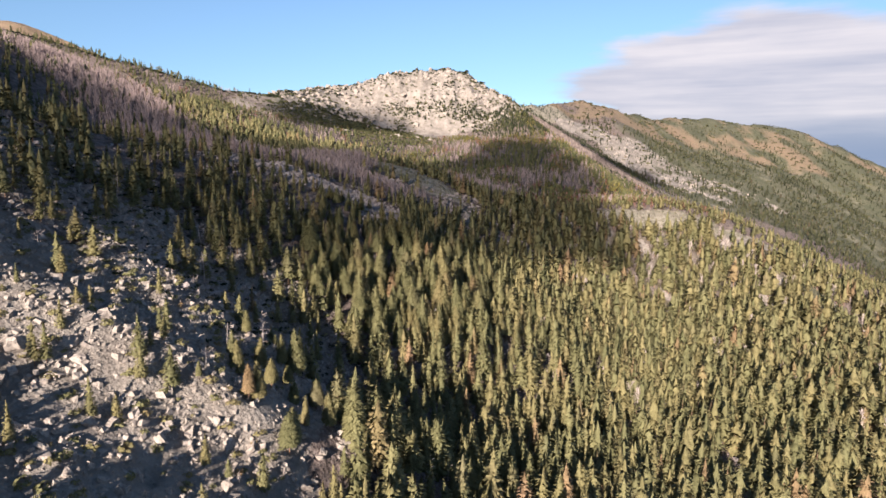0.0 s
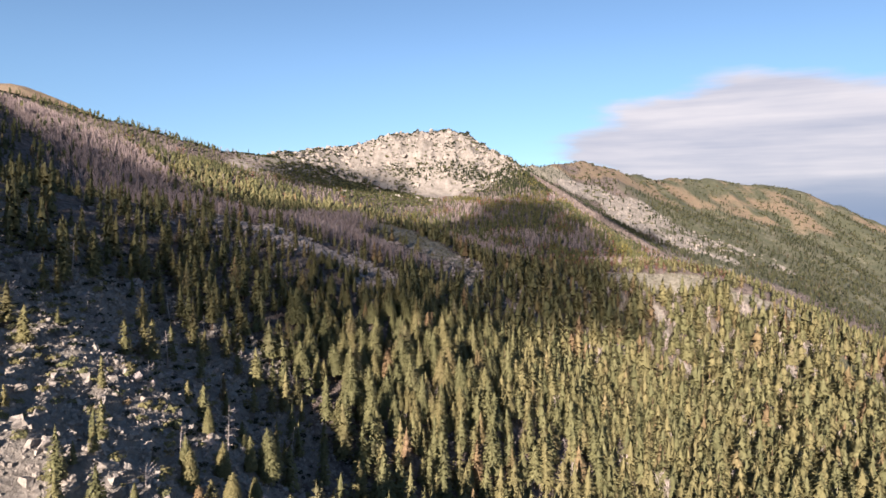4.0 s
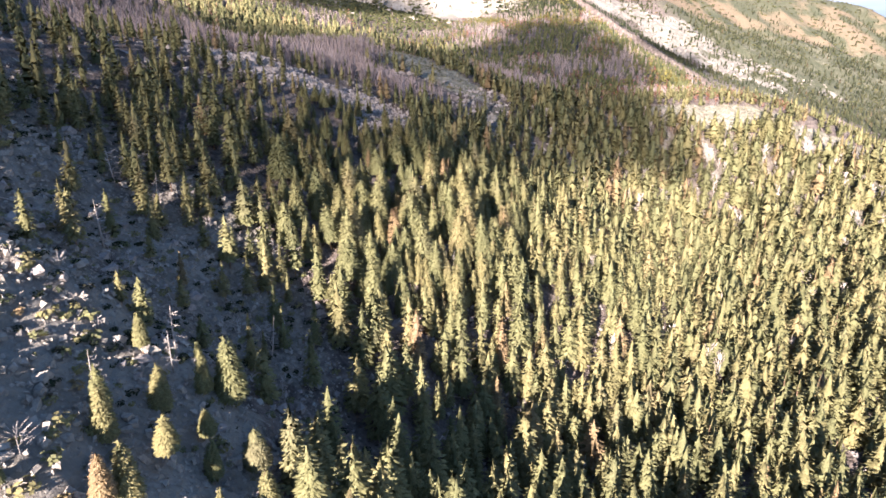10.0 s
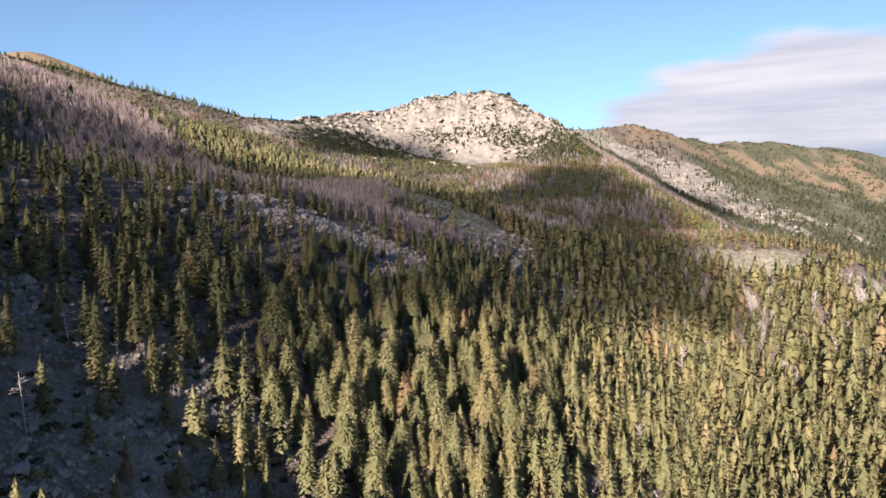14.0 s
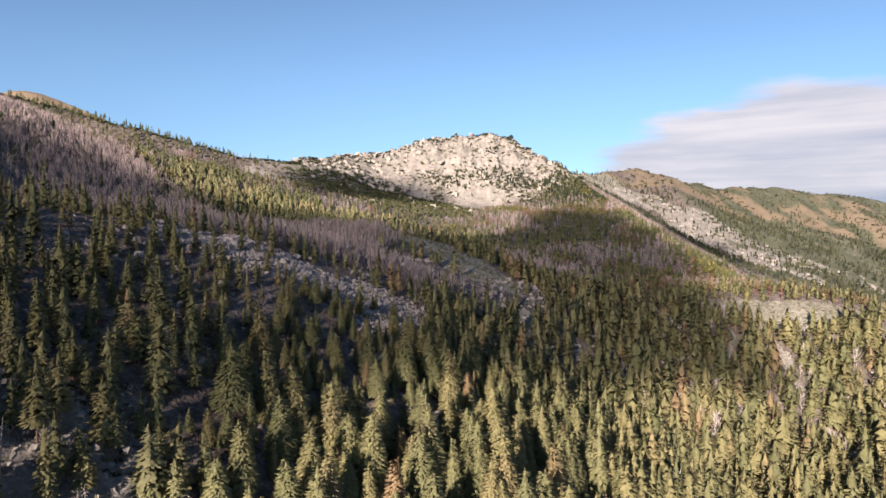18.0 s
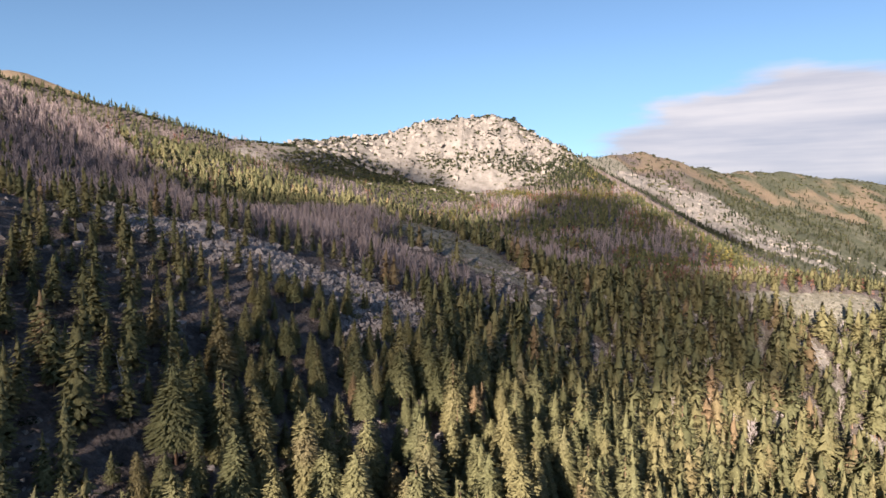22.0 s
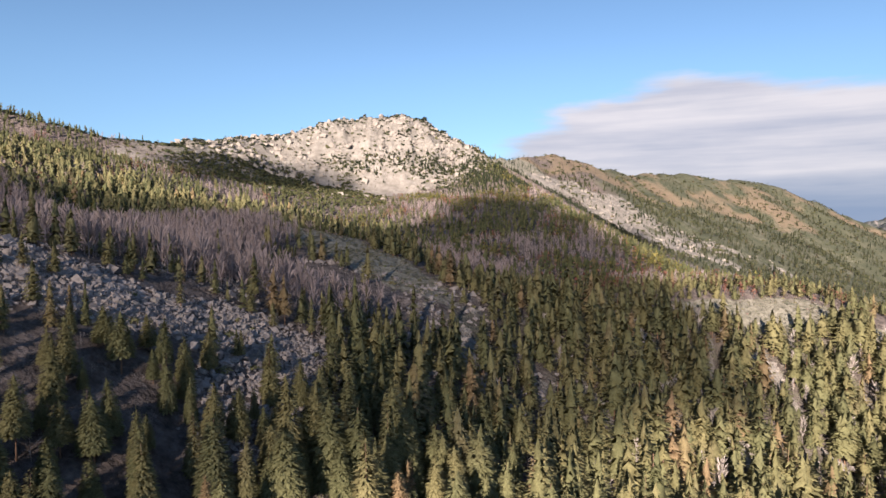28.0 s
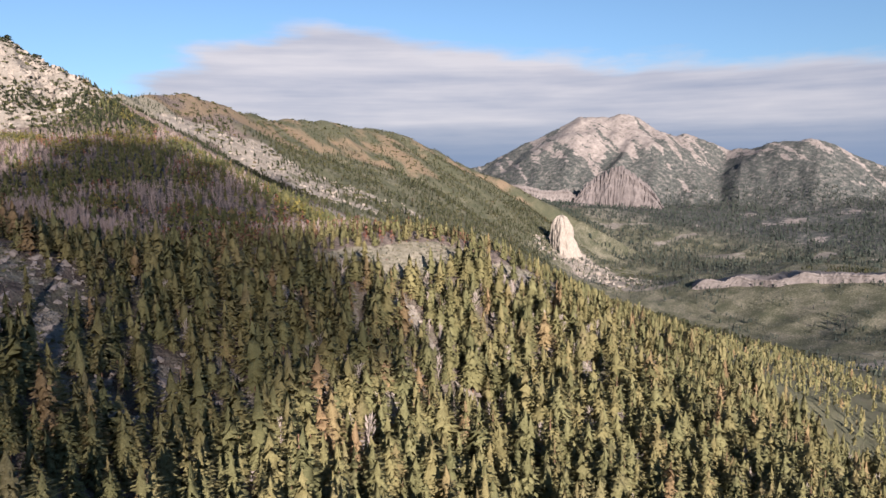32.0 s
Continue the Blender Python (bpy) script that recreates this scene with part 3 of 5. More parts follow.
def height(x, y):
    h = broad_height(x, y)
    near = np.exp(-(np.maximum(np.hypot(x - 50, y - 350) - 500, 0) / 300) ** 2)
    spur = spur_zone(x, y)
    h = h + spur * ((crags(x * 1.25 + y * 0.35, y * 0.75 - x * 0.3, 11, 4) - 0.55) * 4.5) + near * (rough_noise(x, y, 24, 4) * 3.2 + (crags(x, y, 7, 2) - 0.45) * (2.1 - 1.2 * spur))
    peak = peak_zone(x, y)
    h = h + peak * ((crags(x * 1.3, y, 46, 5) - 0.52) * 12 + (crags(x, y, 15, 2) - 0.45) * 7) * (1 - fan_zone(x, y))
    h = h + oval(x, y, 0, 1280, 150, 60, 6) * gullies(x, y, 6, 34) * 17
    far = np.clip((np.hypot(x, y) - 900) / 600, 0, 1)
    h = h + far * (crags(x, y, 190, 4) - 0.5) * 22 * (1 - peak) + np.clip((ridge(x, y, FAR_MASSIF, 0.62, 0.5) + 160) / 200, 0, 1) * (x > 2300) * (crags(x, y, 260, 5) - 0.5) * 38
    mass = np.clip((ridge(x, y, FAR_MASSIF, 0.62, 0.5) + 330) / 250, 0, 1) * (x > 2200)
    off = -ridge(x, y, [(a, b, 0) for a, b, c in FAR_MASSIF], 1, 1)
    h = h + mass * gullies(x, y, -62, 210) * 105 * np.clip(0.12 + off / 420, 0, 1)
    right = np.clip((ridge(x, y, RIGHT_RIDGE, 0.65, 0.5) + 130) / 120, 0, 1) * np.clip((x - 330) / 200, 0, 1)
    off = -ridge(x, y, [(a, b, 0) for a, b, c in RIGHT_RIDGE], 1, 1)
    h = h + right * gullies(x, y, 26, 130) * 34 * np.clip(off / 220 - 0.05, 0, 1)
    return h


def stops(*spans):
    """Rows of the grid, from spans of (start, step), closed by an end."""
    out = []
    for (a, step), (b, _) in zip(spans, spans[1:]):
        out.append(np.arange(a, b - 1e-6, step))
    return np.concatenate(out + [[spans[-1][0]]])


def sheet(name, xs, ys):
    gx, gy = np.meshgrid(xs, ys)
    px, py = gx.ravel(), gy.ravel()
    pz = height(px, py)
    nx, ny = len(xs), len(ys)
    i = (np.arange(ny - 1)[:, None] * nx + np.arange(nx - 1)[None, :]).ravel()
    quads = np.stack([i, i + 1, i + nx + 1, i + nx], 1)
    me = bpy.data.meshes.new(name)
    me.vertices.add(nx * ny)
    me.vertices.foreach_set("co", np.stack([px, py, pz], 1).ravel())
    me.loops.add(quads.size)
    me.loops.foreach_set("vertex_index", quads.ravel())
    me.polygons.add(len(quads))
    me.polygons.foreach_set("loop_start", np.arange(len(quads)) * 4)
    me.update(calc_edges=True)
    rock, grass, earth, brush = covers(px, py, pz)
    layer = me.color_attributes.new("cover", "FLOAT_COLOR", "POINT")
    layer.data.foreach_set("color", np.stack([rock, grass, earth, brush], 1).astype(np.float32).ravel())
    me.materials.append(GROUND)
    return me


def covers(x, y, z):
    """How far pale rock, dry grass, red-brown earth and green brush cover each spot."""
    valley = np.clip((x - 800) / 150, 0, 1) * np.clip((-170 - z) / 60, 0, 1)
    # little rock under the talus: dark litter stands in for the shaded gaps
    rock = np.maximum.reduce([spur_zone(x, y) * (0.42 + 0.75 * crags(x * 1.2, y, 9, 3)), peak_zone(x, y) * 1.0, scar_zone(x, y), talus_zone(x, y) * 0.45, face_chutes(x, y), hollow_zone(x, y) * 0.55,
                              far_rock(x, y) * 0.62, clearings(x, y) * 0.6, oval(x, y, -400, 745, 60, 26, 20) * 0.8, fan_zone(x, y), oval(x, y, 278, 551, 46, 9, 8) * 0.8,
                              oval(x, y, 1480, 1560, 110, 120, 0) * 0.75, oval(x, y, 1430, 1390, 120, 150, 20) * 0.9, oval(x, y, 1050, 640, 130, 26, 10) * 0.62,
                              bowl_zone(x, y) * (0.1 + 0.42 * np.clip((z - 35) / 40, 0, 1))])
    grass = np.maximum.reduce([oval(x, y, 225, 1450, 80, 60, 20) * 0.8, meadow_zone(x, y), sage_zone(x, y) * 0.9, oval(x, y, 900, 1500, 600, 320, 25) * 0.34, valley * 0.42, oval(x, y, 2264, 2095, 200, 140, 0) * 0.6])
    earth = np.maximum(bare_earth(x, y) * 0.6, oval(x, y, -821, 1255, 200, 130, 0))
    brush = np.maximum.reduce([valley, oval(x, y, 190, 480, 210, 75, 0) * 0.45, np.clip((x - 2100) / 200, 0, 1) * (0.5 - 0.4 * far_rock(x, y)), oval(x, y, 315, 500, 40, 34, 0), np.clip((x - 330) / 200, 0, 1) * np.clip((y - 1150) / 100, 0, 1) * (x < 2000) * 0.85, oval(x, y, 720, 480, 330, 240, 20) * 0.6, oval(x, y, -200, 1080, 110, 60, 10) * 0.7])
    return rock, grass, earth, brush


ground = tagged(new("ground", sheet("ground", stops((-1400, 30), (-270, 6), (-135, 1.7), (-5, 2.5), (270, 4), (470, 12), (1010, 30), (2300, 20), (4310, 45), (4720, 0)),
                                    stops((-800, 30), (92, 1.7), (215, 2.5), (270, 3), (630, 6), (770, 8), (1080, 5), (1350, 9), (1480, 20), (2010, 20), (3800, 45), (4700, 0)))),
                "steep mountainside of pale rock, forest floor and dry meadow", "mountainside", kind="structure")
for poly_name in ("ground",):
    bpy.data.meshes[poly_name].polygons.foreach_set("use_smooth", [True] * len(bpy.data.meshes[poly_name].polygons))


# ---- builders of growing things ----
def mesh_from(name, verts, faces, materials, index=None, smooth=False):
    """A mesh from arrays: verts (n, 3) and triangles (m, 3), with a material index per triangle."""
    me = bpy.data.meshes.new(name)
    verts, faces = np.asarray(verts, np.float32), np.asarray(faces, np.int32)
    me.vertices.add(len(verts))
    me.vertices.foreach_set("co", verts.ravel())
    me.loops.add(faces.size)
    me.loops.foreach_set("vertex_index", faces.ravel())
    me.polygons.add(len(faces))
    me.polygons.foreach_set("loop_start", np.arange(len(faces)) * 3)
    if index is not None:
        me.polygons.foreach_set("material_index", np.asarray(index, np.int32))
    me.polygons.foreach_set("use_smooth", np.full(len(faces), smooth))
    me.update(calc_edges=True)
    for m in materials:
        me.materials.append(m)
    return me


def tiered_crown(seed, layers, points, low=0.1, full=0.15):
    """A lighter conifer crown one metre high: ragged drooping skirts of boughs, one above the other."""
    rng = np.random.default_rng(seed)
    verts, tris = [], []
    lean, full_side = rng.normal(0, 0.02, 2), rng.uniform(0, 6.28)
    for k in range(layers):
        u = max(0.0, (k + rng.uniform(-0.25, 0.25)) / layers)
        z = low + (1 - low) * u
        deep = (1 - low) / layers * rng.uniform(1.35, 1.9)
        r = full * ((1 - u) ** 0.68 * (0.7 + 0.3 * min(1, u * 4)) + 0.012) * rng.uniform(0.8, 1.15)
        cx, cy = lean * z + rng.normal(0, 0.14 * r, 2)
        n, turn = len(verts), rng.uniform(0, 6.28)
        for i in range(2 * points):
            a = turn + math.pi * (i + rng.uniform(-0.35, 0.35)) / points
            out = r * (rng.uniform(0.75, 1.3) if i % 2 == 0 else rng.uniform(0.42, 0.75))
            out *= (1 + 0.22 * math.cos(a - full_side)) * (0.5 if rng.random() < 0.12 else 1)
            verts.append((cx + out * math.cos(a), cy + out * math.sin(a), z + (rng.normal(0.12, 0.2) if i % 2 == 0 else rng.uniform(0.1, 0.4)) * deep))
        verts.append((*(lean * z), min(1.0, z + deep) if k < layers - 1 else 1.0))
        tris += [(n + i, n + (i + 1) % (2 * points), n + 2 * points) for i in range(2 * points)]
    return np.array(verts), np.array(tris)


def bough_crown(seed, tiers, lobes, low=0.1, full=0.16, blunt=0.72, ragged=0.2):
    """A full conifer crown one metre high: a closed mass of drooping, lobed tiers of boughs, wider on one side."""
    rng = np.random.default_rng(seed)
    around, verts, tris = 2 * lobes, [], []
    lean, heavy = rng.normal(0, 0.014, 2), rng.uniform(0, 6.28)
    for k in range(2 * tiers):
        u = min(1.0, (k // 2 + (0.0 if k % 2 == 0 else 0.82)) / tiers)
        r = full * ((1 - u) ** blunt * (0.72 + 0.28 * min(1, u * 4.5))) * (rng.uniform(0.88, 1.15) if k % 2 == 0 else 0.8)
        turn = rng.uniform(0, 6.28)
        deep = (1 - low) / tiers
        for i in range(around):
            a = turn * (k % 2 == 0) + math.pi * (i + rng.uniform(-0.3, 0.3)) / lobes
            tip = 1 + ragged * (1 if i % 2 == 0 else -1) * (1 if k % 2 == 0 else 0.3) + rng.normal(0, 0.14)
            out = r * tip * (1 + 0.16 * math.cos(a - heavy))
            drop = (0.3 if i % 2 == 0 else 0.0) * deep * (k % 2 == 0) + rng.normal(0, 0.2) * deep
            z = low + (1 - low) * u - drop
            verts.append((out * math.cos(a) + lean[0] * z, out * math.sin(a) + lean[1] * z, z))
    for k in range(2 * tiers - 1):
        for i in range(around):
            p, q = k * around + i, k * around + (i + 1) % around
            tris += [(p, q, q + around), (p, q + around, p + around)]
    n = len(verts)
    verts += [(*(lean * low), low + 0.03), (*lean, 1.0)]
    tris += [((i + 1) % around, i, n) for i in range(around)]
    tris += [((2 * tiers - 1) * around + i, (2 * tiers - 1) * around + (i + 1) % around, n + 1) for i in range(around)]
    return np.array(verts), np.array(tris)


def needle_sprays(seed, count, low, full, blunt=0.72, size=1.0, broad=1.0):
    """Small pointed sprays of needles that hang like shingles off a crown of the same outline."""
    rng = np.random.default_rng(seed)
    verts, tris = [], []
    for k in range(count):
        u = 1 - math.sqrt(rng.uniform(0.0, 1.0))
        a = rng.uniform(0, 6.28)
        r = full * ((1 - u) ** blunt * (0.72 + 0.28 * min(1, u * 4.5)))
        out, across = np.array((math.cos(a), math.sin(a), 0)), np.array((-math.sin(a), math.cos(a), 0))
        base = out * r * rng.uniform(0.62, 0.98) + np.array((0, 0, low + (1 - low) * u))
        way = out * 1.0 + across * rng.normal(0, 0.35) + np.array((0, 0, rng.normal(-0.42 + 0.4 * u, 0.16)))
        ln = size * rng.uniform(0.026, 0.05) * (1.15 - 0.5 * u)
        side = (across + np.array((0, 0, rng.normal(0, 0.25)))) * ln * rng.uniform(0.11, 0.19) * broad
        n = len(verts)
        verts += [base, base + way * ln * 0.5 + side, base + way * ln, base + way * ln * 0.5 - side]
        tris += [(n, n + 1, n + 2), (n, n + 2, n + 3)]
    return np.array(verts), np.array(tris)


def spike(base, tip, r0, r1, sides=5, bend=0.0, rng=None):
    """A tapered, slightly bent stem between two points. Returns verts, triangles."""
    base, tip = np.array(base, float), np.array(tip, float)
    way = (tip - base) / max(np.linalg.norm(tip - base), 1e-6)
    a = np.cross(way, (0.3, 0.9, 0.1))
    a /= np.linalg.norm(a)
    b = np.cross(way, a)
    rings = 4 if bend else 2
    verts, tris = [], []
    for k in range(rings):
        f = k / (rings - 1)
        c = base + (tip - base) * f + a * bend * math.sin(math.pi * f)
        r = r0 + (r1 - r0) * f
        verts += [c + r * (a * math.cos(2 * math.pi * s / sides) + b * math.sin(2 * math.pi * s / sides)) for s in range(sides)]
    for k in range(rings - 1):
        for s in range(sides):
            p, q = k * sides + s, k * sides + (s + 1) % sides
            tris += [(p, q, q + sides), (p, q + sides, p + sides)]
    tris += [(0, s + 1, s) for s in range(1, sides - 1)]
    return np.array(verts), np.array(tris)


def merged(pieces):
    verts, tris, n = [], [], 0
    for v, t in pieces:
        verts.append(v)
        tris.append(np.asarray(t) + n)
        n += len(v)
    return np.concatenate(verts), np.concatenate(tris)


def twiggy_tree(seed, twigs=44, spread=0.19):
    """A leafless tree one metre high, its fine twigs gathered into thin upswept blades."""
    rng = np.random.default_rng(seed)
    verts, tris = spike((0, 0, -0.03), (rng.normal(0, 0.03), rng.normal(0, 0.03), 0.95), 0.014, 0.003, 3)
    verts, tris = list(verts), [tuple(t) for t in tris]
    for k in range(twigs):
        z, ang = rng.uniform(0.15, 0.8), rng.uniform(0, 6.28)
        out = spread * rng.uniform(0.25, 1.0) * (1.15 - 0.9 * abs(z - 0.4))
        base = np.array((0.2 * out * math.cos(ang), 0.2 * out * math.sin(ang), z))
        tip = np.array((out * math.cos(ang), out * math.sin(ang), z + rng.uniform(0.12, 0.3)))
        wide = rng.uniform(0.006, 0.015)
        side = np.array((-math.sin(ang + 0.8), math.cos(ang + 0.8), 0)) * wide
        n, mid = len(verts), base * 0.4 + tip * 0.6
        verts += [base, mid + side, tip, mid - side]
        tris += [(n, n + 1, n + 2), (n, n + 2, n + 3)]
    return np.array(verts), np.array(tris)


def boulder(seed, rounds=1):
    """A blocky, broken stone about a metre across."""
    rng = np.random.default_rng(seed)
    bm = bmesh.new()
    bmesh.ops.create_icosphere(bm, subdivisions=rounds, radius=0.55)
    cuts = rng.normal(0, 1, (8, 3))
    cuts /= np.linalg.norm(cuts, axis=1)[:, None]
    reach = rng.uniform(0.16, 0.4, 8)
    for v in bm.verts:
        p = np.array(v.co)
        for c, r in zip(cuts, reach):
            d = p @ c
            if d > r:
                p = p - c * (d - r)
        v.co = p * (1 + rng.normal(0, 0.03)) * (1.15, 0.95, 0.8)
    bmesh.ops.triangulate(bm, faces=bm.faces)
    verts = np.array([v.co[:] for v in bm.verts])
    tris = np.array([[v.index for v in f.verts] for f in bm.faces])
    bm.free()
    return verts, tris


def block(seed):
    """A sharp-edged, split stone about a metre across."""
    rng = np.random.default_rng(seed)
    size = np.array((1.0, rng.uniform(0.6, 0.95), rng.uniform(0.55, 0.95)))
    corners = np.array([(x, y, z) for z in (-0.5, 0.5) for x, y in ((-0.5, -0.5), (0.5, -0.5), (0.5, 0.5), (-0.5, 0.5))]) + rng.normal(0, 0.15, (8, 3))
    tris = [(0, 2, 1), (0, 3, 2), (4, 5, 6), (4, 6, 7)]
    for a in range(4):
        b = (a + 1) % 4
        tris += [(a, b, b + 4), (a, b + 4, a + 4)]
    return corners * size, np.array(tris)


def face_outward(verts, tris):
    """Turn every triangle of a crown so that it faces away from the stem."""
    verts, tris = np.asarray(verts, float), np.array(tris)
    a, b, c = (verts[tris[:, k]] for k in range(3))
    inward = (np.cross(b - a, c - a) * (((a + b + c) / 3) * (1, 1, 0) + (0, 0, 0.08))).sum(1) < 0
    tris[inward] = tris[inward][:, ::-1]
    return verts, tris


def leaning_normals(verts, seed, up, spread):
    """Normals of a needle mass: outward from the stem and a little upward, uneven from spray to spray."""
    rng = np.random.default_rng(seed)
    out = np.asarray(verts) * (1, 1, 0)
    out = out / np.maximum(np.linalg.norm(out, axis=1), 1e-4)[:, None]
    n = out + (0, 0, up) + np.repeat(rng.normal(0, spread, (len(out) // 4 + 1, 3)), 4, axis=0)[:len(out)]
    return n / np.linalg.norm(n, axis=1)[:, None]


def strewn(name, variants, spots, sizes, widths, materials, rng, index=None, sink=0.0, tumble=False, needles=False):
    """One mesh of many alike growing things or stones, each turned, sized and set on the land."""
    allv, allf, alli, allt, alln, n = [], [], [], [], [], 0
    pick = rng.integers(0, len(variants), len(spots))
    for k, (v, f) in enumerate(variants):
        sel = np.where(pick == k)[0]
        if not len(sel):
            continue
        a = rng.uniform(0, 2 * math.pi, len(sel))
        c, s = np.cos(a)[:, None], np.sin(a)[:, None]
        w, h = widths[sel][:, None], sizes[sel][:, None]
        x, y, z = v[None, :, 0] * w, v[None, :, 1] * w, v[None, :, 2] * h
        if tumble:
            b = rng.uniform(-0.9, 0.9, len(sel))[:, None]
            x, z = x * np.cos(b) - z * np.sin(b), x * np.sin(b) + z * np.cos(b)
        p = np.stack([x * c - y * s + spots[sel, 0:1], x * s + y * c + spots[sel, 1:2], z + spots[sel, 2:3] - sink * h], 2)
        allv.append(p.reshape(-1, 3))
        if needles:
            m = leaning_normals(v, k, 0.7, 0.3)
            alln.append(np.stack([m[None, :, 0] * c - m[None, :, 1] * s, m[None, :, 0] * s + m[None, :, 1] * c, np.repeat(m[None, :, 2], len(sel), 0)], 2).reshape(-1, 3))
        allf.append((f[None] + (np.arange(len(sel)) * len(v))[:, None, None] + n).reshape(-1, 3))
        allt.append(np.repeat(rng.random(len(sel)), len(v)))
        if index is not None:
            alli.append(np.tile(index[k], len(sel)))
        n += len(sel) * len(v)
    if not allv:
        return None
    me = mesh_from(name, np.concatenate(allv), np.concatenate(allf), materials, np.concatenate(alli) if alli else None, needles)
    if needles:
        me.normals_split_custom_set_from_vertices(np.concatenate(alln).astype(np.float32))
    me.attributes.new("tint", "FLOAT", "POINT").data.foreach_set("value", np.concatenate(allt).astype(np.float32))
    return new(name, me)


def scatter(x0, x1, y0, y1, step, density, rng):
    """Uneven spots over a stretch of land, thinned by a density."""
    gx, gy = np.meshgrid(np.arange(x0, x1, step), np.arange(y0, y1, step))
    x, y = gx.ravel() + rng.uniform(-0.6, 0.6, gx.size) * step, gy.ravel() + rng.uniform(-0.6, 0.6, gx.size) * step
    keep = rng.random(len(x)) < density(x, y)
    x, y = x[keep], y[keep]
    return np.stack([x, y, height(x, y)], 1)


# ---- woods ----
def stand_zone(x, y):
    """Leafless aspens behind the talus and up the slope."""
    return np.maximum.reduce([oval(x, y, -62, 470, 52, 30, 25), oval(x, y, -80, 530, 42, 60, 18), oval(x, y, -120, 610, 46, 50, 20) * 0.8, oval(x, y, -195, 520, 105, 75, -20) * 0.85, oval(x, y, -320, 640, 130, 75, -25) * 0.75, oval(x, y, 34, 640, 26, 50, -12) * 0.7, oval(x, y, -112, 455, 42, 32, 10)]) * (1 - oval(x, y, -24, 522, 44, 42, 0)) * (1 - sage_zone(x, y))


def rust_zone(x, y):
    return np.maximum.reduce([oval(x, y, 120, 720, 110, 60, 10), oval(x, y, 75, 1060, 100, 36, -10), oval(x, y, -320, 690, 120, 45, -25) * 0.75])


def open_land(x, y):
    return np.maximum.reduce([meadow_zone(x, y), sage_zone(x, y), np.clip(talus_zone(x, y) * 1.1, 0, 0.88), spur_zone(x, y) * 0.78, face_chutes(x, y) * 0.95,
                              oval(x, y, -75, 215, 58, 38, -10) * 0.8, peak_zone(x, y) * 0.8, scar_zone(x, y) * 0.93, fan_zone(x, y),
                              oval(x, y, 330, 508, 30, 22, 0) * 0.9, stand_zone(x, y) * 0.93, oval(x, y, -12, 500, 46, 34, 0) * 0.93, oval(x, y, -120, 1160, 210, 70, 0) * 0.97, bowl_zone(x, y) * 0.97])


def near_density(x, y):
    clump = np.clip(0.35 + 1.3 * grain_c(x / 22, y / 22), 0.25, 1)
    clump = np.maximum.reduce([clump, 0.85 * oval(x, y, 190, 430, 260, 150, 0), 0.98 * oval(x, y, 200, 525, 170, 34, 0), 0.85 * oval(x, y, -92, 305, 65, 50, 0), 0.8 * oval(x, y, -62, 350, 50, 20, 10)])
    return clump * (1 - open_land(x, y)) * np.clip((x + 200) / 90, 0.4, 1) * np.where(x < -10, 0.9, 1.0)


wood_rng = np.random.default_rng(11)
spots = scatter(-260, 470, 95, 640, 5.8, near_density, wood_rng)
tall = (8.5 + 11.5 * wood_rng.random(len(spots)) ** 1.1) * np.where((spots[:, 0] > -20) & (spots[:, 1] < 480), 1.15, 1.0) * np.where(spots[:, 0] < -40, 0.9, 1.0) * np.where(spur_zone(spots[:, 0], spots[:, 1]) > 0.3, 0.62, 1.0)
wide = tall * wood_rng.uniform(0.85, 1.35, len(spots)) * np.interp(spots[:, 0] + 0.3 * (spots[:, 1] - 400), [-20, 60, 130], [0.9, 1.05, 1.25])
# lone pines of the hollow and the stony foreground (x, y, height)
lone = np.array([(-46, 193, 15.1), (-44, 207, 13.4), (-53, 179, 9.2), (-53, 196, 5.5), (-28, 199, 19.2), (-9, 215, 19.8), (11, 242, 12.7), (-21, 245, 13.5), (-4, 242, 11.3),
                 (-47, 168, 9.3), (-42, 172, 7.7), (-37, 179, 9.7), (-35, 246, 20), (-56, 251, 15.2), (-51, 263, 16), (-78, 294, 21), (-60, 289, 10.3), (-64, 288, 8.8),
                 (-68, 287, 6.5), (-63, 299, 19), (-57, 306, 19), (-53, 313, 15.9), (-42, 309, 19), (-50, 295, 16.5), (-31, 313, 15.8), (-69, 276, 10.8),
                 (-66, 372, 11.5), (-60, 378, 9.5), (-49, 382, 12), (-38, 395, 12.5), (-85, 391, 11)])
crowded = np.min(np.hypot(spots[:, :1] - lone[None, :, 0], spots[:, 1:2] - lone[None, :, 1]), axis=1) < 5.5
spots, tall, wide = spots[~crowded], tall[~crowded], wide[~crowded]
spots = np.concatenate([np.column_stack([lone[:, :2], height(lone[:, 0], lone[:, 1])]), spots])
tall, wide = np.concatenate([lone[:, 2], tall]), np.concatenate([lone[:, 2] * wood_rng.uniform(1.0, 1.35, len(lone)), wide])
short = np.where((spots[:, 1] > 580) & (spots[:, 0] > 40), 0.75, 1.0) * np.where(spots[:, 0] < 60, np.where(spots[:, 0] < -30, np.interp(spots[:, 1], [325, 345, 460, 560], [1.0, 0.78, 0.8, 0.75]), np.interp(spots[:, 1], [380, 460, 540, 560], [1.0, 0.88, 0.85, 0.75])), np.interp(spots[:, 1], [400, 440, 540, 562, 580], [1.0, 1.12, 1.15, 0.8, 0.7]))
tall, wide = tall * short, wide * short
closest = np.argsort(np.hypot(np.hypot(spots[:, 0] - 5, spots[:, 2] + 6), np.maximum(100, spots[:, 1] - 273) + np.maximum(0, 118 - spots[:, 1])))
singles, rest = closest[:300], closest[300:]

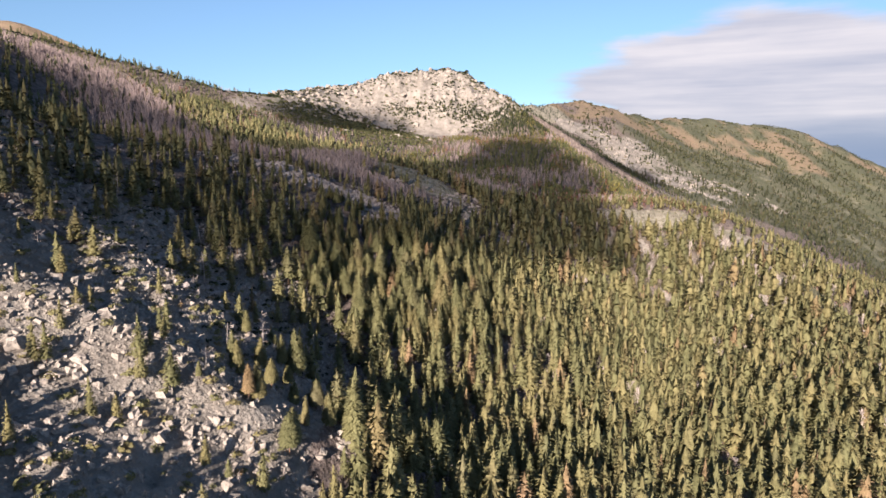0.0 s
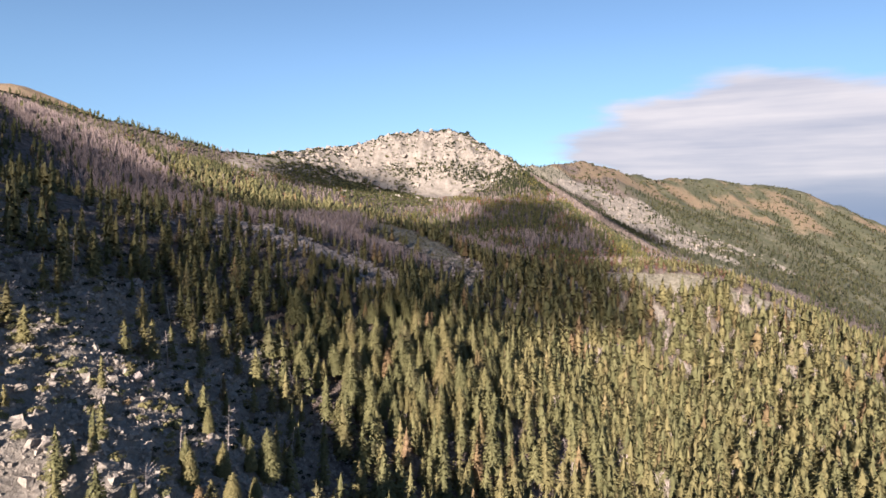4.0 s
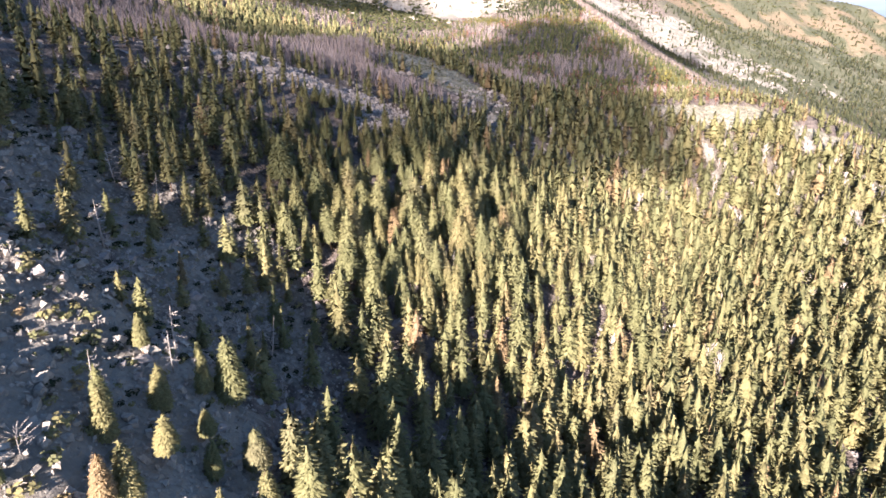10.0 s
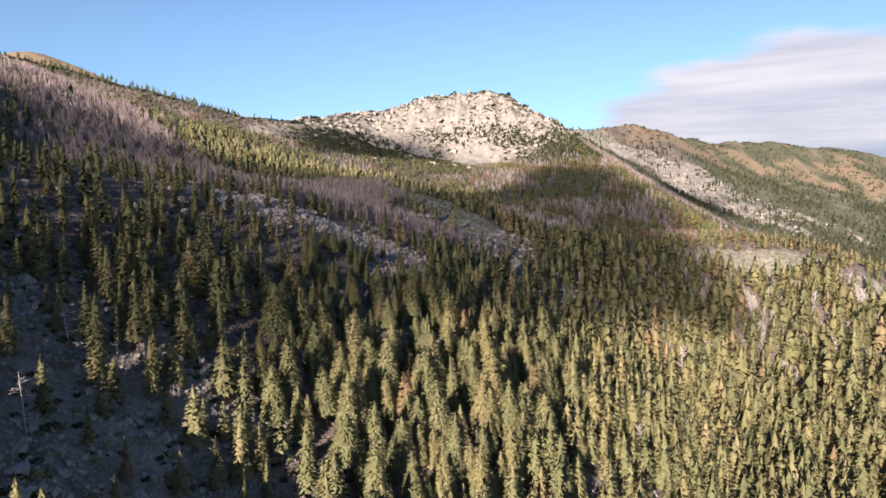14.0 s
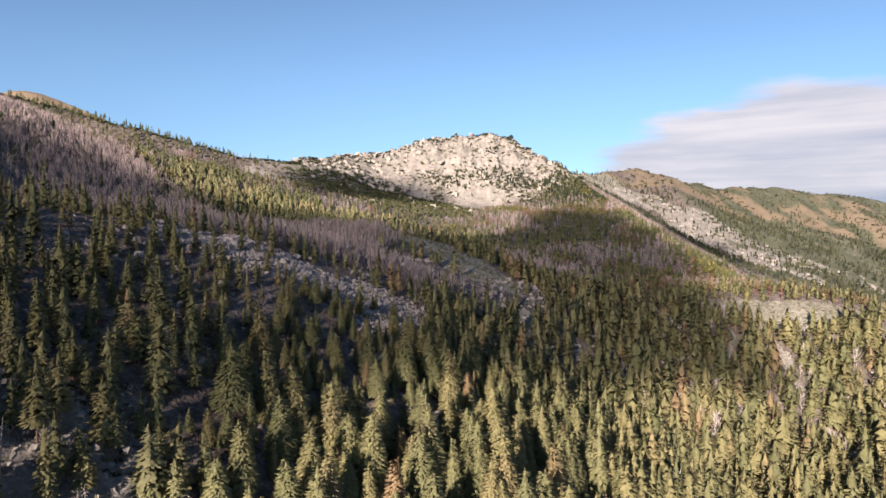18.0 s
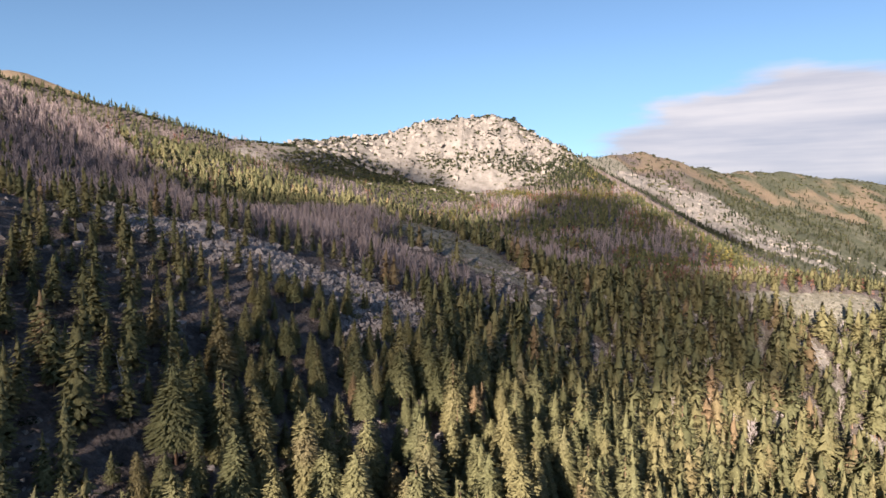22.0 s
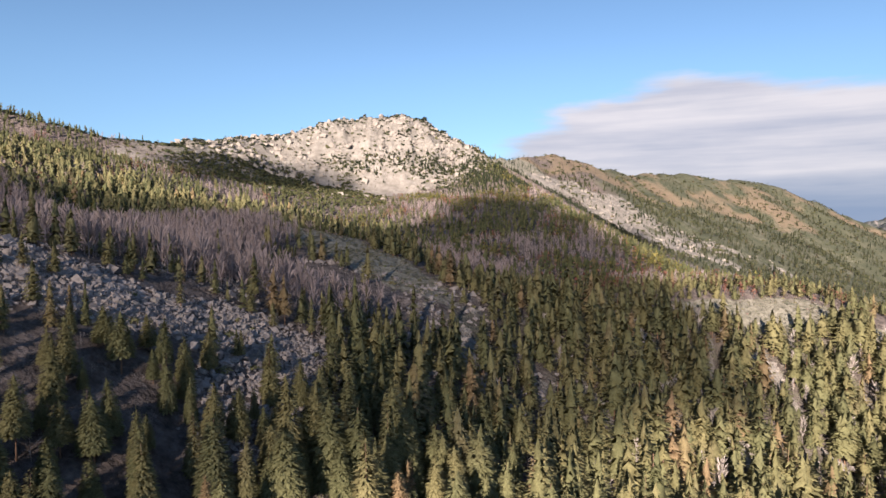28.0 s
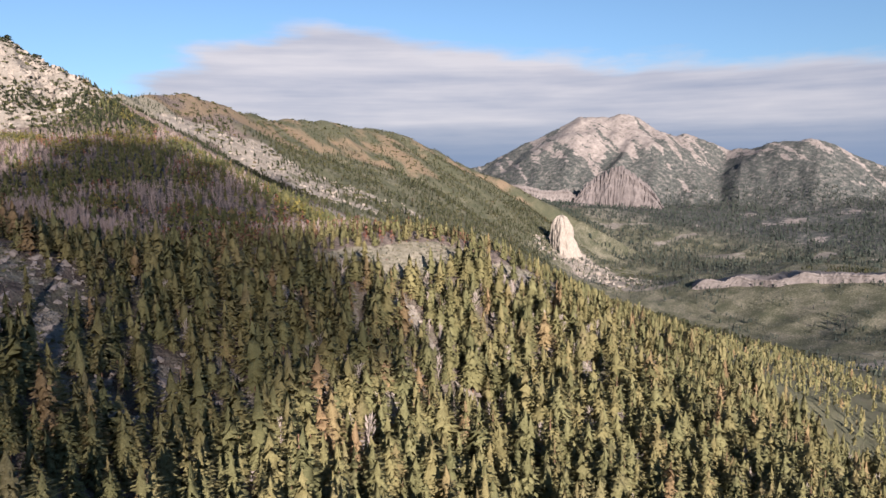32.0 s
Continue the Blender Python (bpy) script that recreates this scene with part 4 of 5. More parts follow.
def full_crown(seed, low, full, blunt):
    """A mass of boughs feathered with sprays of needles."""
    verts, tris = face_outward(*merged([bough_crown(seed, 16, 8, low, full * 0.72, blunt, 0.36), needle_sprays(seed, 1500, low, full * 1.05, blunt, 2.0, 1.25)]))
    me = mesh_from("crown", verts, tris, [NEEDLE], smooth=True)
    me.normals_split_custom_set_from_vertices(leaning_normals(verts, seed, 0.7, 0.35))
    return me


crowns = [full_crown(s, l, fl, bl) for s, l, fl, bl in
          ((21, 0.05, 0.155, 0.78), (22, 0.1, 0.17, 0.7), (23, 0.16, 0.15, 0.76), (24, 0.06, 0.18, 0.9), (25, 0.3, 0.17, 0.7), (26, 0.04, 0.13, 0.78), (27, 0.12, 0.165, 0.74), (28, 0.22, 0.19, 0.8))]
trunk_mesh = mesh_from("trunk", *spike((0, 0, -0.05), (0.01, 0.0, 0.93), 0.014, 0.002, 7, 0.006), [BARK], smooth=True)


def pine(crown_mesh):
    tree = tagged(new("pine_tree"), "tall narrow olive-green pine rooted in the rocky slope", "tree", "pines on the slope")
    for name, me in (("trunk", trunk_mesh), ("crown", crown_mesh)):
        ob = new(name, me)
        ob.parent = tree
    return tree


def set_at(p, size, width, turn, tilt=0.0):
    return Matrix.Translation(p) @ Euler((tilt, tilt * 0.4, turn)).to_matrix().to_4x4() @ Matrix.Diagonal((width, width, size, 1))


masters = [pine(c) for c in crowns]
poses = [set_at(spots[i], tall[i], wide[i], wood_rng.uniform(0, 6.28), wood_rng.normal(0, 0.02)) for i in singles]
for k, m in enumerate(poses[len(masters):]):
    copy_thing(masters[k % len(masters)], m)
for tree, m in zip(masters, poses):
    tree.matrix_world = m


def forest_variants(seeds, layers, points, full=0.15, tips=0, trunk=True):
    """Conifers one metre high for the woods, with the material of each triangle."""
    out, idx = [], []
    for s in seeds:
        low, blunt = 0.04 + 0.2 * ((s * 7) % 5) / 5, 0.55 + 0.1 * (s % 4)
        crown = bough_crown(s, layers, points, low, full * (0.85 + 0.1 * (s % 4)) * (0.74 if tips else 1), blunt, 0.3)
        if tips:
            crown = merged([crown, needle_sprays(s, tips, low, full * (0.85 + 0.1 * (s % 4)), blunt, 1.8, 1.9)])
        crown = face_outward(*crown)
        mats = np.zeros(len(crown[1]), int)
        if trunk:
            stem = spike((0, 0, -0.05), (0, 0, 0.9), 0.013, 0.003, 3)
            mats = np.concatenate([mats, np.ones(len(stem[1]), int)])
            crown = merged([crown, stem])
        out.append(crown)
        idx.append(mats)
    return out, idx


for group, seeds, shape in ((rest[:900], range(40, 48), (9, 5, 0.155, 300)), (rest[900:5600], range(48, 56), (6, 4, 0.165, 170)), (rest[5600:], range(32, 40), (4, 4, 0.165, 80))):
    fv, fi = forest_variants(seeds, *shape)
    tagged(strewn("forest", fv, spots[group], tall[group], wide[group], [NEEDLE, BARK], wood_rng, fi, needles=True), "dense stand of olive-green pines on the steep face", "forest", kind="stuff")


def leafy_tree(seed, tufts=11):
    """A small aspen in leaf one metre high: slim stem and a loose oval crown of leaf clumps."""
    rng = np.random.default_rng(seed)
    verts, tris = spike((0, 0, -0.03), (0, 0, 0.8), 0.014, 0.004, 3)
    verts, tris = list(verts), [tuple(t) for t in tris]
    for k in range(tufts):
        z, a = rng.uniform(0.25, 0.98), rng.uniform(0, 6.28)
        out = 0.17 * math.sqrt(max(0.05, 1 - ((z - 0.55) / 0.5) ** 2)) * rng.uniform(0.5, 1.1)
        c, n = np.array((out * math.cos(a), out * math.sin(a), z)), len(verts)
        for j in range(4):
            verts.append(c + rng.normal(0, 1, 3) * (0.06, 0.06, 0.065))
        tris += [(n, n + 1, n + 2), (n, n + 2, n + 3), (n + 1, n + 3, n + 2)]
    return np.array(verts), np.array(tris)


def tiny_tree(seed):
    """A distant conifer: two ragged skirts."""
    return tiered_crown(seed, 2, 3, 0.05, 0.24)


def basin_mix(x, y):
    """Where aspens take over from the conifers in the basin, 0 to 1."""
    patch = grain_c(x / 42 + 11, y / 42) + 0.5 * (grain_a(x / 16, y / 16) - 0.5)
    return np.clip(np.maximum.reduce([(patch - 0.42) * 4, oval(x, y, 115, 735, 115, 90, 0) * 0.9, oval(x, y, 75, 1060, 75, 40, 0) * 0.9, oval(x, y, 60, 790, 60, 40, 20), oval(x, y, -330, 730, 140, 60, -25)]), 0, 1)


def basin_open(x, y):
    return np.maximum.reduce([open_land(x, y), meadow_zone(x, y), sage_zone(x, y)])


far_rng = np.random.default_rng(12)
mv = [tiered_crown(q, 4, 4, 0.04 + 0.04 * (q % 4), 0.16 + 0.02 * (q % 3)) for q in range(50, 56)]
lv = [tiered_crown(q, 3, 4, 0.05, 0.18 + 0.02 * (q % 3)) for q in range(60, 65)]
tv = [tiny_tree(s) for s in range(8)]
bv = [twiggy_tree(s) for s in range(70, 77)]
bl = [twiggy_tree(s, 26, 0.19) for s in range(77, 82)]
gv = [leafy_tree(s) for s in range(150, 156)]

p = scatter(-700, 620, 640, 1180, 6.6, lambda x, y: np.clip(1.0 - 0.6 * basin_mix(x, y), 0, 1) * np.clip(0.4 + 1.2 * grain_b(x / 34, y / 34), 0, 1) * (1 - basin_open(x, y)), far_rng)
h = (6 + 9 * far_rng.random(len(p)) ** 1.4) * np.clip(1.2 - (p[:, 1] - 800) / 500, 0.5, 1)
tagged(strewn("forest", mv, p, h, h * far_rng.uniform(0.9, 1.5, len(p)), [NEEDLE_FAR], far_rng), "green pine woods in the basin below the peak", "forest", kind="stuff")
p = scatter(60, 400, 1100, 1500, 7.5, lambda x, y: 0.9 * (1 - np.maximum(scar_zone(x, y), peak_zone(x, y) * 0.8)), far_rng)
h = far_rng.uniform(4, 9, len(p)) * np.where(p[:, 1] > 1280, 0.6, 1)
tagged(strewn("forest", lv, p, h, h * far_rng.uniform(1.0, 1.5, len(p)), [NEEDLE_DARK], far_rng), "dark conifers on the shoulder beside the peak", "forest", kind="stuff")
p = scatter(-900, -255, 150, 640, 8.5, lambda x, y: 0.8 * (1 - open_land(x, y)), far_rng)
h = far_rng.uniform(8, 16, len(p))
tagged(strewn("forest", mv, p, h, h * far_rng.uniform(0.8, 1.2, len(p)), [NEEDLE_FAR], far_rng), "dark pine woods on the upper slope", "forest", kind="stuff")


def ridge_density(x, y):
    clump = np.clip(0.05 + 1.3 * grain_c(x / 90 + 7, y / 90) + 0.5 * (grain_a(x / 28, y / 28) - 0.5), 0.04, 1)
    return clump * (1 - scar_zone(x, y) * 0.8) * (1 - bare_earth(x, y) * 0.85) * np.clip((2600 - x) / 400, 0, 1)


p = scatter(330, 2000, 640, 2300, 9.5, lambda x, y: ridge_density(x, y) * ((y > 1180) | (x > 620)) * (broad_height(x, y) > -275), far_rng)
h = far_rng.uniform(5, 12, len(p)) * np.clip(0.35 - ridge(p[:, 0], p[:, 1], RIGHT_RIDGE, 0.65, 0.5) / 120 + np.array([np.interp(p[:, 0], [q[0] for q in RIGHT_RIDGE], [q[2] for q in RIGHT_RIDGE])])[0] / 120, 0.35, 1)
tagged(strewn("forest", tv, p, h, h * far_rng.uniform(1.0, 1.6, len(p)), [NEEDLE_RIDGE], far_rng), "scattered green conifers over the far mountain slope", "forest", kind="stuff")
p = scatter(-300, 330, 1180, 1700, 11, lambda x, y: np.where(peak_zone(x, y) > 0.3, 0.35 * (grain_c(x / 30, y / 30) > 0.45), 0.5), far_rng)
h = far_rng.uniform(2.2, 5.2, len(p))
tagged(strewn("forest", lv, p, h, h * far_rng.uniform(1.1, 1.8, len(p)), [NEEDLE_DARK], far_rng), "low dark conifers clinging to the pale rock peak", "forest", kind="stuff")


def distant_density(x, y):
    clump = np.clip(0.1 + 1.3 * grain_c(x / 170 + 3, y / 170) + 0.6 * (grain_b(x / 45, y / 45) - 0.3), 0.0, 1)
    high = np.clip((-40 - ridge(x, y, FAR_MASSIF, 0.62, 0.5)) / 60, 0.2, 1)
    return clump * high * (1 - far_rock(x, y) * 0.85) * (1 - clearings(x, y)) * np.clip((np.hypot(x, y) - 2050) / 300, 0, 1)


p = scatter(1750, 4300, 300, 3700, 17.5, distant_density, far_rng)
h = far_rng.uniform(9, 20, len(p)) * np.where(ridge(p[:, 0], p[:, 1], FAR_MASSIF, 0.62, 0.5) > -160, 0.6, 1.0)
tagged(strewn("forest", tv, p, h, h * far_rng.uniform(1.0, 1.7, len(p)), [NEEDLE_HAZE], far_rng), "conifer forest across the distant valley, its needles blued for haze", "forest", kind="stuff")
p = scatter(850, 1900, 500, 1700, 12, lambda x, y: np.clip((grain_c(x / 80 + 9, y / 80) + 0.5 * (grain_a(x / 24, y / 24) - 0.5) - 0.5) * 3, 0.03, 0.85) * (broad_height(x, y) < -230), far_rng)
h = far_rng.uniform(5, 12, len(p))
tagged(strewn("forest", tv, p, h, h * far_rng.uniform(1.0, 1.6, len(p)), [NEEDLE_HAZE], far_rng), "clumps of dark conifers on the valley floor", "forest", kind="stuff")

p = scatter(440, 1000, 230, 660, 7.5, lambda x, y: np.clip((grain_c(x / 60 + 2, y / 60) + 0.4 * (grain_a(x / 20, y / 20) - 0.5) - 0.3) * 3, 0.08, 0.9) * np.clip((900 - x) / 200, 0.25, 1), far_rng)
h = far_rng.uniform(6, 13, len(p))
tagged(strewn("forest", mv, p, h, h * far_rng.uniform(0.9, 1.4, len(p)), [NEEDLE], far_rng), "olive-green pines at the foot of the slope", "forest", kind="stuff")

p = scatter(-230, 420, -160, 92, 8.5, lambda x, y: 0.8 * np.clip(0.3 + grain_c(x / 22, y / 22), 0, 1), far_rng)
h = far_rng.uniform(7, 15, len(p))
tagged(strewn("forest", mv, p, h, h * far_rng.uniform(0.9, 1.4, len(p)), [NEEDLE], far_rng), "olive-green pines on the slope behind the spur", "forest", kind="stuff")

p = scatter(-330, 40, 640, 940, 4.7, lambda x, y: 0.9 * np.maximum.reduce([oval(x, y, -178, 788, 150, 44, 50), oval(x, y, -215, 788, 120, 40, 27), oval(x, y, -60, 860, 80, 40, 35) * 0.7]) * np.clip(0.35 + grain_b(x / 26, y / 26), 0, 1), far_rng)
h = far_rng.uniform(7, 15, len(p))
# brighter needles than the other basin pines, standing in for sun on the belt
tagged(strewn("forest", [tiered_crown(q, 6, 5, 0.05, 0.18) for q in range(210, 216)], p, h, h * far_rng.uniform(1.05, 1.6, len(p)), [NEEDLE], far_rng), "belt of olive-green pines along the low ridge above the aspens", "forest", kind="stuff")

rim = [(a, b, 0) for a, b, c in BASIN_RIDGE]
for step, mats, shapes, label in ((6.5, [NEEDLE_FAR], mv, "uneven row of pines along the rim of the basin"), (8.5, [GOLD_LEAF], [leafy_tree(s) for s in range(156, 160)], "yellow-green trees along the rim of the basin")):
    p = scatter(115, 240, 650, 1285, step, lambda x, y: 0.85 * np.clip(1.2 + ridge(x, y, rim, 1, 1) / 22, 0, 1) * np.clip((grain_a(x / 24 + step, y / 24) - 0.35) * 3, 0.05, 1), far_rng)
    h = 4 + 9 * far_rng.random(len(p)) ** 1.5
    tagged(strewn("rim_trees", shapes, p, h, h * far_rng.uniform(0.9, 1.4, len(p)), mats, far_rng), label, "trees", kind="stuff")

# leafless and turning trees
p = scatter(-450, 80, 400, 780, 3.7, lambda x, y: stand_zone(x, y) * 0.9 * np.clip(0.3 + 1.1 * grain_b(x / 24, y / 24), 0, 1), far_rng)
h = far_rng.uniform(8.5, 15, len(p))
tagged(strewn("aspen_stand", bv, p, h, h * far_rng.uniform(0.8, 1.3, len(p)), [BARE_TWIG], far_rng), "leafless grey-pink aspens standing close together", "trees", kind="stuff")


def basin_aspens(lo, hi):
    """The share of the basin's aspens between two marks of the same patchy noise."""
    def density(x, y):
        kind_of = grain_b(x / 38 + 4, y / 38) + 0.35 * (grain_a(x / 12, y / 12) - 0.5) + 0.4 * oval(x, y, 222, 730, 42, 100, 0) + 0.13 * oval(x, y, -330, 730, 150, 70, -25)
        return 0.85 * np.clip(basin_mix(x, y) + 0.6 * rust_zone(x, y), 0, 1) * ((kind_of > lo) & (kind_of <= hi)) * (1 - basin_open(x, y)) * np.clip((x + 130) / 60, 0.7, 1)
    return density


for name, lo, hi, shapes, mat, label in (("aspen_stand", 0.0, 0.56, bl, BARE_TWIG, "leafless grey-pink aspens among the pines of the basin"),
                                         ("autumn_trees", 0.56, 0.66, gv, RUST_LEAF, "rust-coloured autumn aspens in the basin"),
                                         ("golden_trees", 0.66, 9.0, gv, GOLD_LEAF, "yellow-green turning aspens in the basin")):
    p = scatter(-460, 420, 620, 1130, 4.8, basin_aspens(lo, hi), far_rng)
    h = far_rng.uniform(5, 10, len(p))
    tagged(strewn(name, shapes, p, h, h * far_rng.uniform(0.9, 1.4, len(p)), [mat], far_rng), label, "trees", kind="stuff")

p = scatter(85, 250, 582, 660, 6.5, lambda x, y: 0.6 * (grain_c(x / 14, y / 14) > 0.42) * (1 - meadow_zone(x, y)), far_rng)
h = far_rng.uniform(4, 9, len(p))
tagged(strewn("autumn_trees", gv, p, h, h * far_rng.uniform(1.0, 1.6, len(p)), [RUST_LEAF], far_rng), "rust-coloured trees along the back of the meadow", "trees", kind="stuff")
gd = [twiggy_tree(q, 60, 0.2) for q in range(220, 226)]
p = scatter(60, 430, 300, 550, 11, lambda x, y: np.clip((x + 60) / 350, 0.15, 0.8) * (grain_c(x / 18 + 5, y / 18) > 0.42) * (1 - meadow_zone(x, y)), far_rng)
h = far_rng.uniform(6, 14, len(p))
tagged(strewn("dead_pines", gd, p, h, h * far_rng.uniform(0.9, 1.4, len(p)), [DEAD_WOOD], far_rng), "grey dead pines with bare twigs among the living ones", "trees", kind="stuff")

# stones
sv = [boulder(s) for s in range(80, 82)] + [block(s) for s in range(82, 98)]
kv = [block(s) for s in range(200, 214)]
p = scatter(-230, 60, 330, 510, 0.85, lambda x, y: np.clip(talus_zone(x, y) * 1.3, 0, 0.92), far_rng)
h = 0.45 + 0.95 * far_rng.random(len(p)) ** 2.2
tagged(strewn("talus", kv, p, h, h * far_rng.uniform(0.9, 1.5, len(p)), [TALUS], far_rng, tumble=True), "field of broken grey talus blocks", "rocks", kind="stuff")
p = scatter(-170, 330, 95, 560, 1.3, lambda x, y: np.maximum.reduce([spur_zone(x, y) * 0.95, hollow_zone(x, y) * 0.5, oval(x, y, -60, 190, 50, 30, -20) * 0.5, face_chutes(x, y) * 0.5]) * np.clip(0.3 + 1.3 * grain_a(x / 7, y / 7), 0, 1), far_rng)
h = 0.35 + 1.3 * far_rng.random(len(p)) ** 3
tagged(strewn("rubble", sv, p, h, h * far_rng.uniform(0.8, 1.4, len(p)), [GRANITE], far_rng, tumble=True), "pale rubble strewn over the rocky spur", "rocks", kind="stuff")
p = scatter(-160, 330, 180, 540, 3.0, lambda x, y: 0.75 * np.clip((grain_b(x / 14, y / 14) - 0.35) * 5, 0, 1) * np.clip((240 - x) / 150, 0.2, 1), far_rng)
h = 0.5 + 1.9 * far_rng.random(len(p)) ** 3
tagged(strewn("forest_stones", sv, p, h, h * far_rng.uniform(0.8, 1.5, len(p)), [TALUS], far_rng, tumble=True), "grey stones half buried between the pines", "rocks", kind="stuff")
p = scatter(-340, 250, 900, 1340, 4.6, lambda x, y: 0.5 * np.maximum(peak_zone(x, y), bowl_zone(x, y) * 0.12) * (1 - fan_zone(x, y)) * np.clip(grain_a(x / 20, y / 20) * 1.6 - 0.2, 0, 1), far_rng)
h = 1.6 + 5.5 * far_rng.random(len(p)) ** 2.5
tagged(strewn("peak_rocks", sv, p, h, h * far_rng.uniform(0.9, 1.5, len(p)), [GRANITE], far_rng, tumble=True), "pale broken rock over the flanks of the peak", "rocks", kind="stuff")
p = scatter(200, 800, 1280, 1520, 6.0, lambda x, y: 0.4 * scar_zone(x, y), far_rng)
h = 1.0 + 4.0 * far_rng.random(len(p)) ** 3
tagged(strewn("scree", sv, p, h, h * far_rng.uniform(0.9, 1.5, len(p)), [GRANITE], far_rng, tumble=True), "white scree tumbling off the ridge", "rocks", kind="stuff")
p = scatter(-120, -28, 150, 262, 1.0, lambda x, y: 0.6 * np.maximum(oval(x, y, -75, 205, 52, 48, -15), hollow_zone(x, y)) * np.clip(0.15 + 1.3 * grain_b(x / 6, y / 6), 0, 1), far_rng)
h = 0.2 + 0.55 * far_rng.random(len(p)) ** 2.5
tagged(strewn("gravel", kv, p, h, h * far_rng.uniform(0.9, 1.5, len(p)), [GRANITE], far_rng, tumble=True), "small broken stones over the floor of the hollow", "gravel", kind="stuff")

# ---- dead trees, shrubs, single boulders ----
def part(name, me, parent, label=""):
    ob = new(name, me)
    ob.parent = parent
    return tagged(ob, label) if label else ob


def snag(seed):
    """A dead, bleached conifer: bare stem with broken limbs."""
    rng = np.random.default_rng(seed)
    tree = tagged(new("dead_tree"), "bleached dead conifer with bare broken limbs", "dead tree", "dead trees on the slope")
    part("trunk", mesh_from("trunk", *spike((0, 0, -0.05), (rng.normal(0, 0.04), rng.normal(0, 0.04), 1), 0.016, 0.003, 6, 0.01), [DEAD_WOOD], smooth=True), tree)
    for k in range(14):
        z, ang = 0.2 + 0.053 * k + rng.uniform(-0.03, 0.03), rng.uniform(0, 6.28)
        out = (0.2 - 0.009 * k) * rng.uniform(0.5, 1.1)
        pieces = [spike((0, 0, z), (out * math.cos(ang), out * math.sin(ang), z + rng.uniform(-0.05, 0.06)), 0.006, 0.0015, 4)]
        for j in range(5):
            f = rng.uniform(0.3, 0.95)
            p0 = np.array((out * f * math.cos(ang), out * f * math.sin(ang), z))
            pieces.append(spike(p0, p0 + (0.04 * math.cos(ang + rng.normal(0, 0.9)), 0.04 * math.sin(ang + rng.normal(0, 0.9)), rng.uniform(-0.03, 0.05)), 0.003, 0.001, 3))
        part("branch", mesh_from("branch", *merged(pieces), [DEAD_WOOD]), tree)
    return tree


snag_rng = np.random.default_rng(31)
p = scatter(-110, 330, 150, 560, 21, lambda x, y: 0.42 * (1 - np.maximum(meadow_zone(x, y), spur_zone(x, y) * 0.7)), snag_rng)
known = np.array([(-3, 293), (-15, 337), (36, 278), (-75, 304), (-61, 174), (-32, 391), (-55, 189), (8, 286), (24, 300), (64, 410), (40, 392), (30, 352)], float)
p = np.concatenate([np.column_stack([known, height(known[:, 0], known[:, 1])]), p[:62]])
snags = [snag(s) for s in (91, 92, 93)]
poses = [set_at(q, z, z * snag_rng.uniform(1.0, 1.6), snag_rng.uniform(0, 6.28), snag_rng.normal(0, 0.07)) for q, z in zip(p, snag_rng.uniform(4.5, 12, len(p)))]
for k, m in enumerate(poses[3:]):
    copy_thing(snags[k % 3], m)
for tree, m in zip(snags, poses):
    tree.matrix_world = m


def bush(seed, n=46, leaf=0.13):
    rng = np.random.default_rng(seed)
    verts, tris = [], []
    for k in range(n):
        d = rng.normal(0, 1, 3)
        d[2] = abs(d[2]) * 0.8
        d /= np.linalg.norm(d)
        c = d * rng.uniform(0.25, 0.5)
        a = np.cross(d, rng.normal(0, 1, 3))
        a /= np.linalg.norm(a)
        b = np.cross(d, a)
        i = len(verts)
        verts += [c - a * leaf, c + b * leaf * 0.65 + d * leaf * 0.5, c + a * leaf + d * leaf * 0.4, c - b * leaf * 0.65]
        tris += [(i, i + 1, i + 2), (i, i + 2, i + 3)]
    return np.array(verts), np.array(tris)


shrub_rng = np.random.default_rng(32)
hv = [bush(s) for s in range(100, 105)]
p = scatter(-230, 330, 95, 620, 4.2, lambda x, y: np.maximum.reduce([spur_zone(x, y) * 0.9, hollow_zone(x, y) * 0.6, oval(x, y, -62, 195, 50, 36, -15) * 0.6, talus_zone(x, y) * 0.14, face_chutes(x, y) * 0.3, sage_zone(x, y) * 0.3, meadow_zone(x, y) * 0.16]) * (grain_c(x / 9, y / 9) > 0.4), shrub_rng)
h = shrub_rng.uniform(1.0, 3.2, len(p)) * np.where(p[:, 1] > 520, 0.6, 1)
tagged(strewn("shrubs", hv, p, h, h * shrub_rng.uniform(0.9, 1.6, len(p)), [NEEDLE], shrub_rng), "low dark green shrubs among the rocks", "shrubs", kind="stuff")
p = scatter(-190, -15, 165, 300, 3.4, lambda x, y: 0.8 * np.maximum(oval(x, y, -72, 225, 50, 55, -10), hollow_zone(x, y)) * (grain_b(x / 8, y / 8) > 0.42), shrub_rng)
h = shrub_rng.uniform(0.7, 2.6, len(p))
tagged(strewn("shrubs", hv, p, h, h * shrub_rng.uniform(1.0, 1.7, len(p)), [NEEDLE_DARK], shrub_rng), "dark low brush over the stony hollow", "shrubs", kind="stuff")
bv2 = [bush(s, 16, 0.32) for s in range(105, 109)]
p = scatter(-340, 200, 1020, 1360, 4.2, lambda x, y: np.maximum(peak_zone(x, y), oval(x, y, -200, 1090, 120, 70, 10)) * (0.03 + 0.42 * (grain_c(x / 24, y / 24) + 0.35 * grain_a(x / 9, y / 9) > 0.74)) * np.clip(0.25 + (x + 60) / 120, 0.3, 1) * (1 - fan_zone(x, y)), shrub_rng)
h = shrub_rng.uniform(2.0, 5.0, len(p))
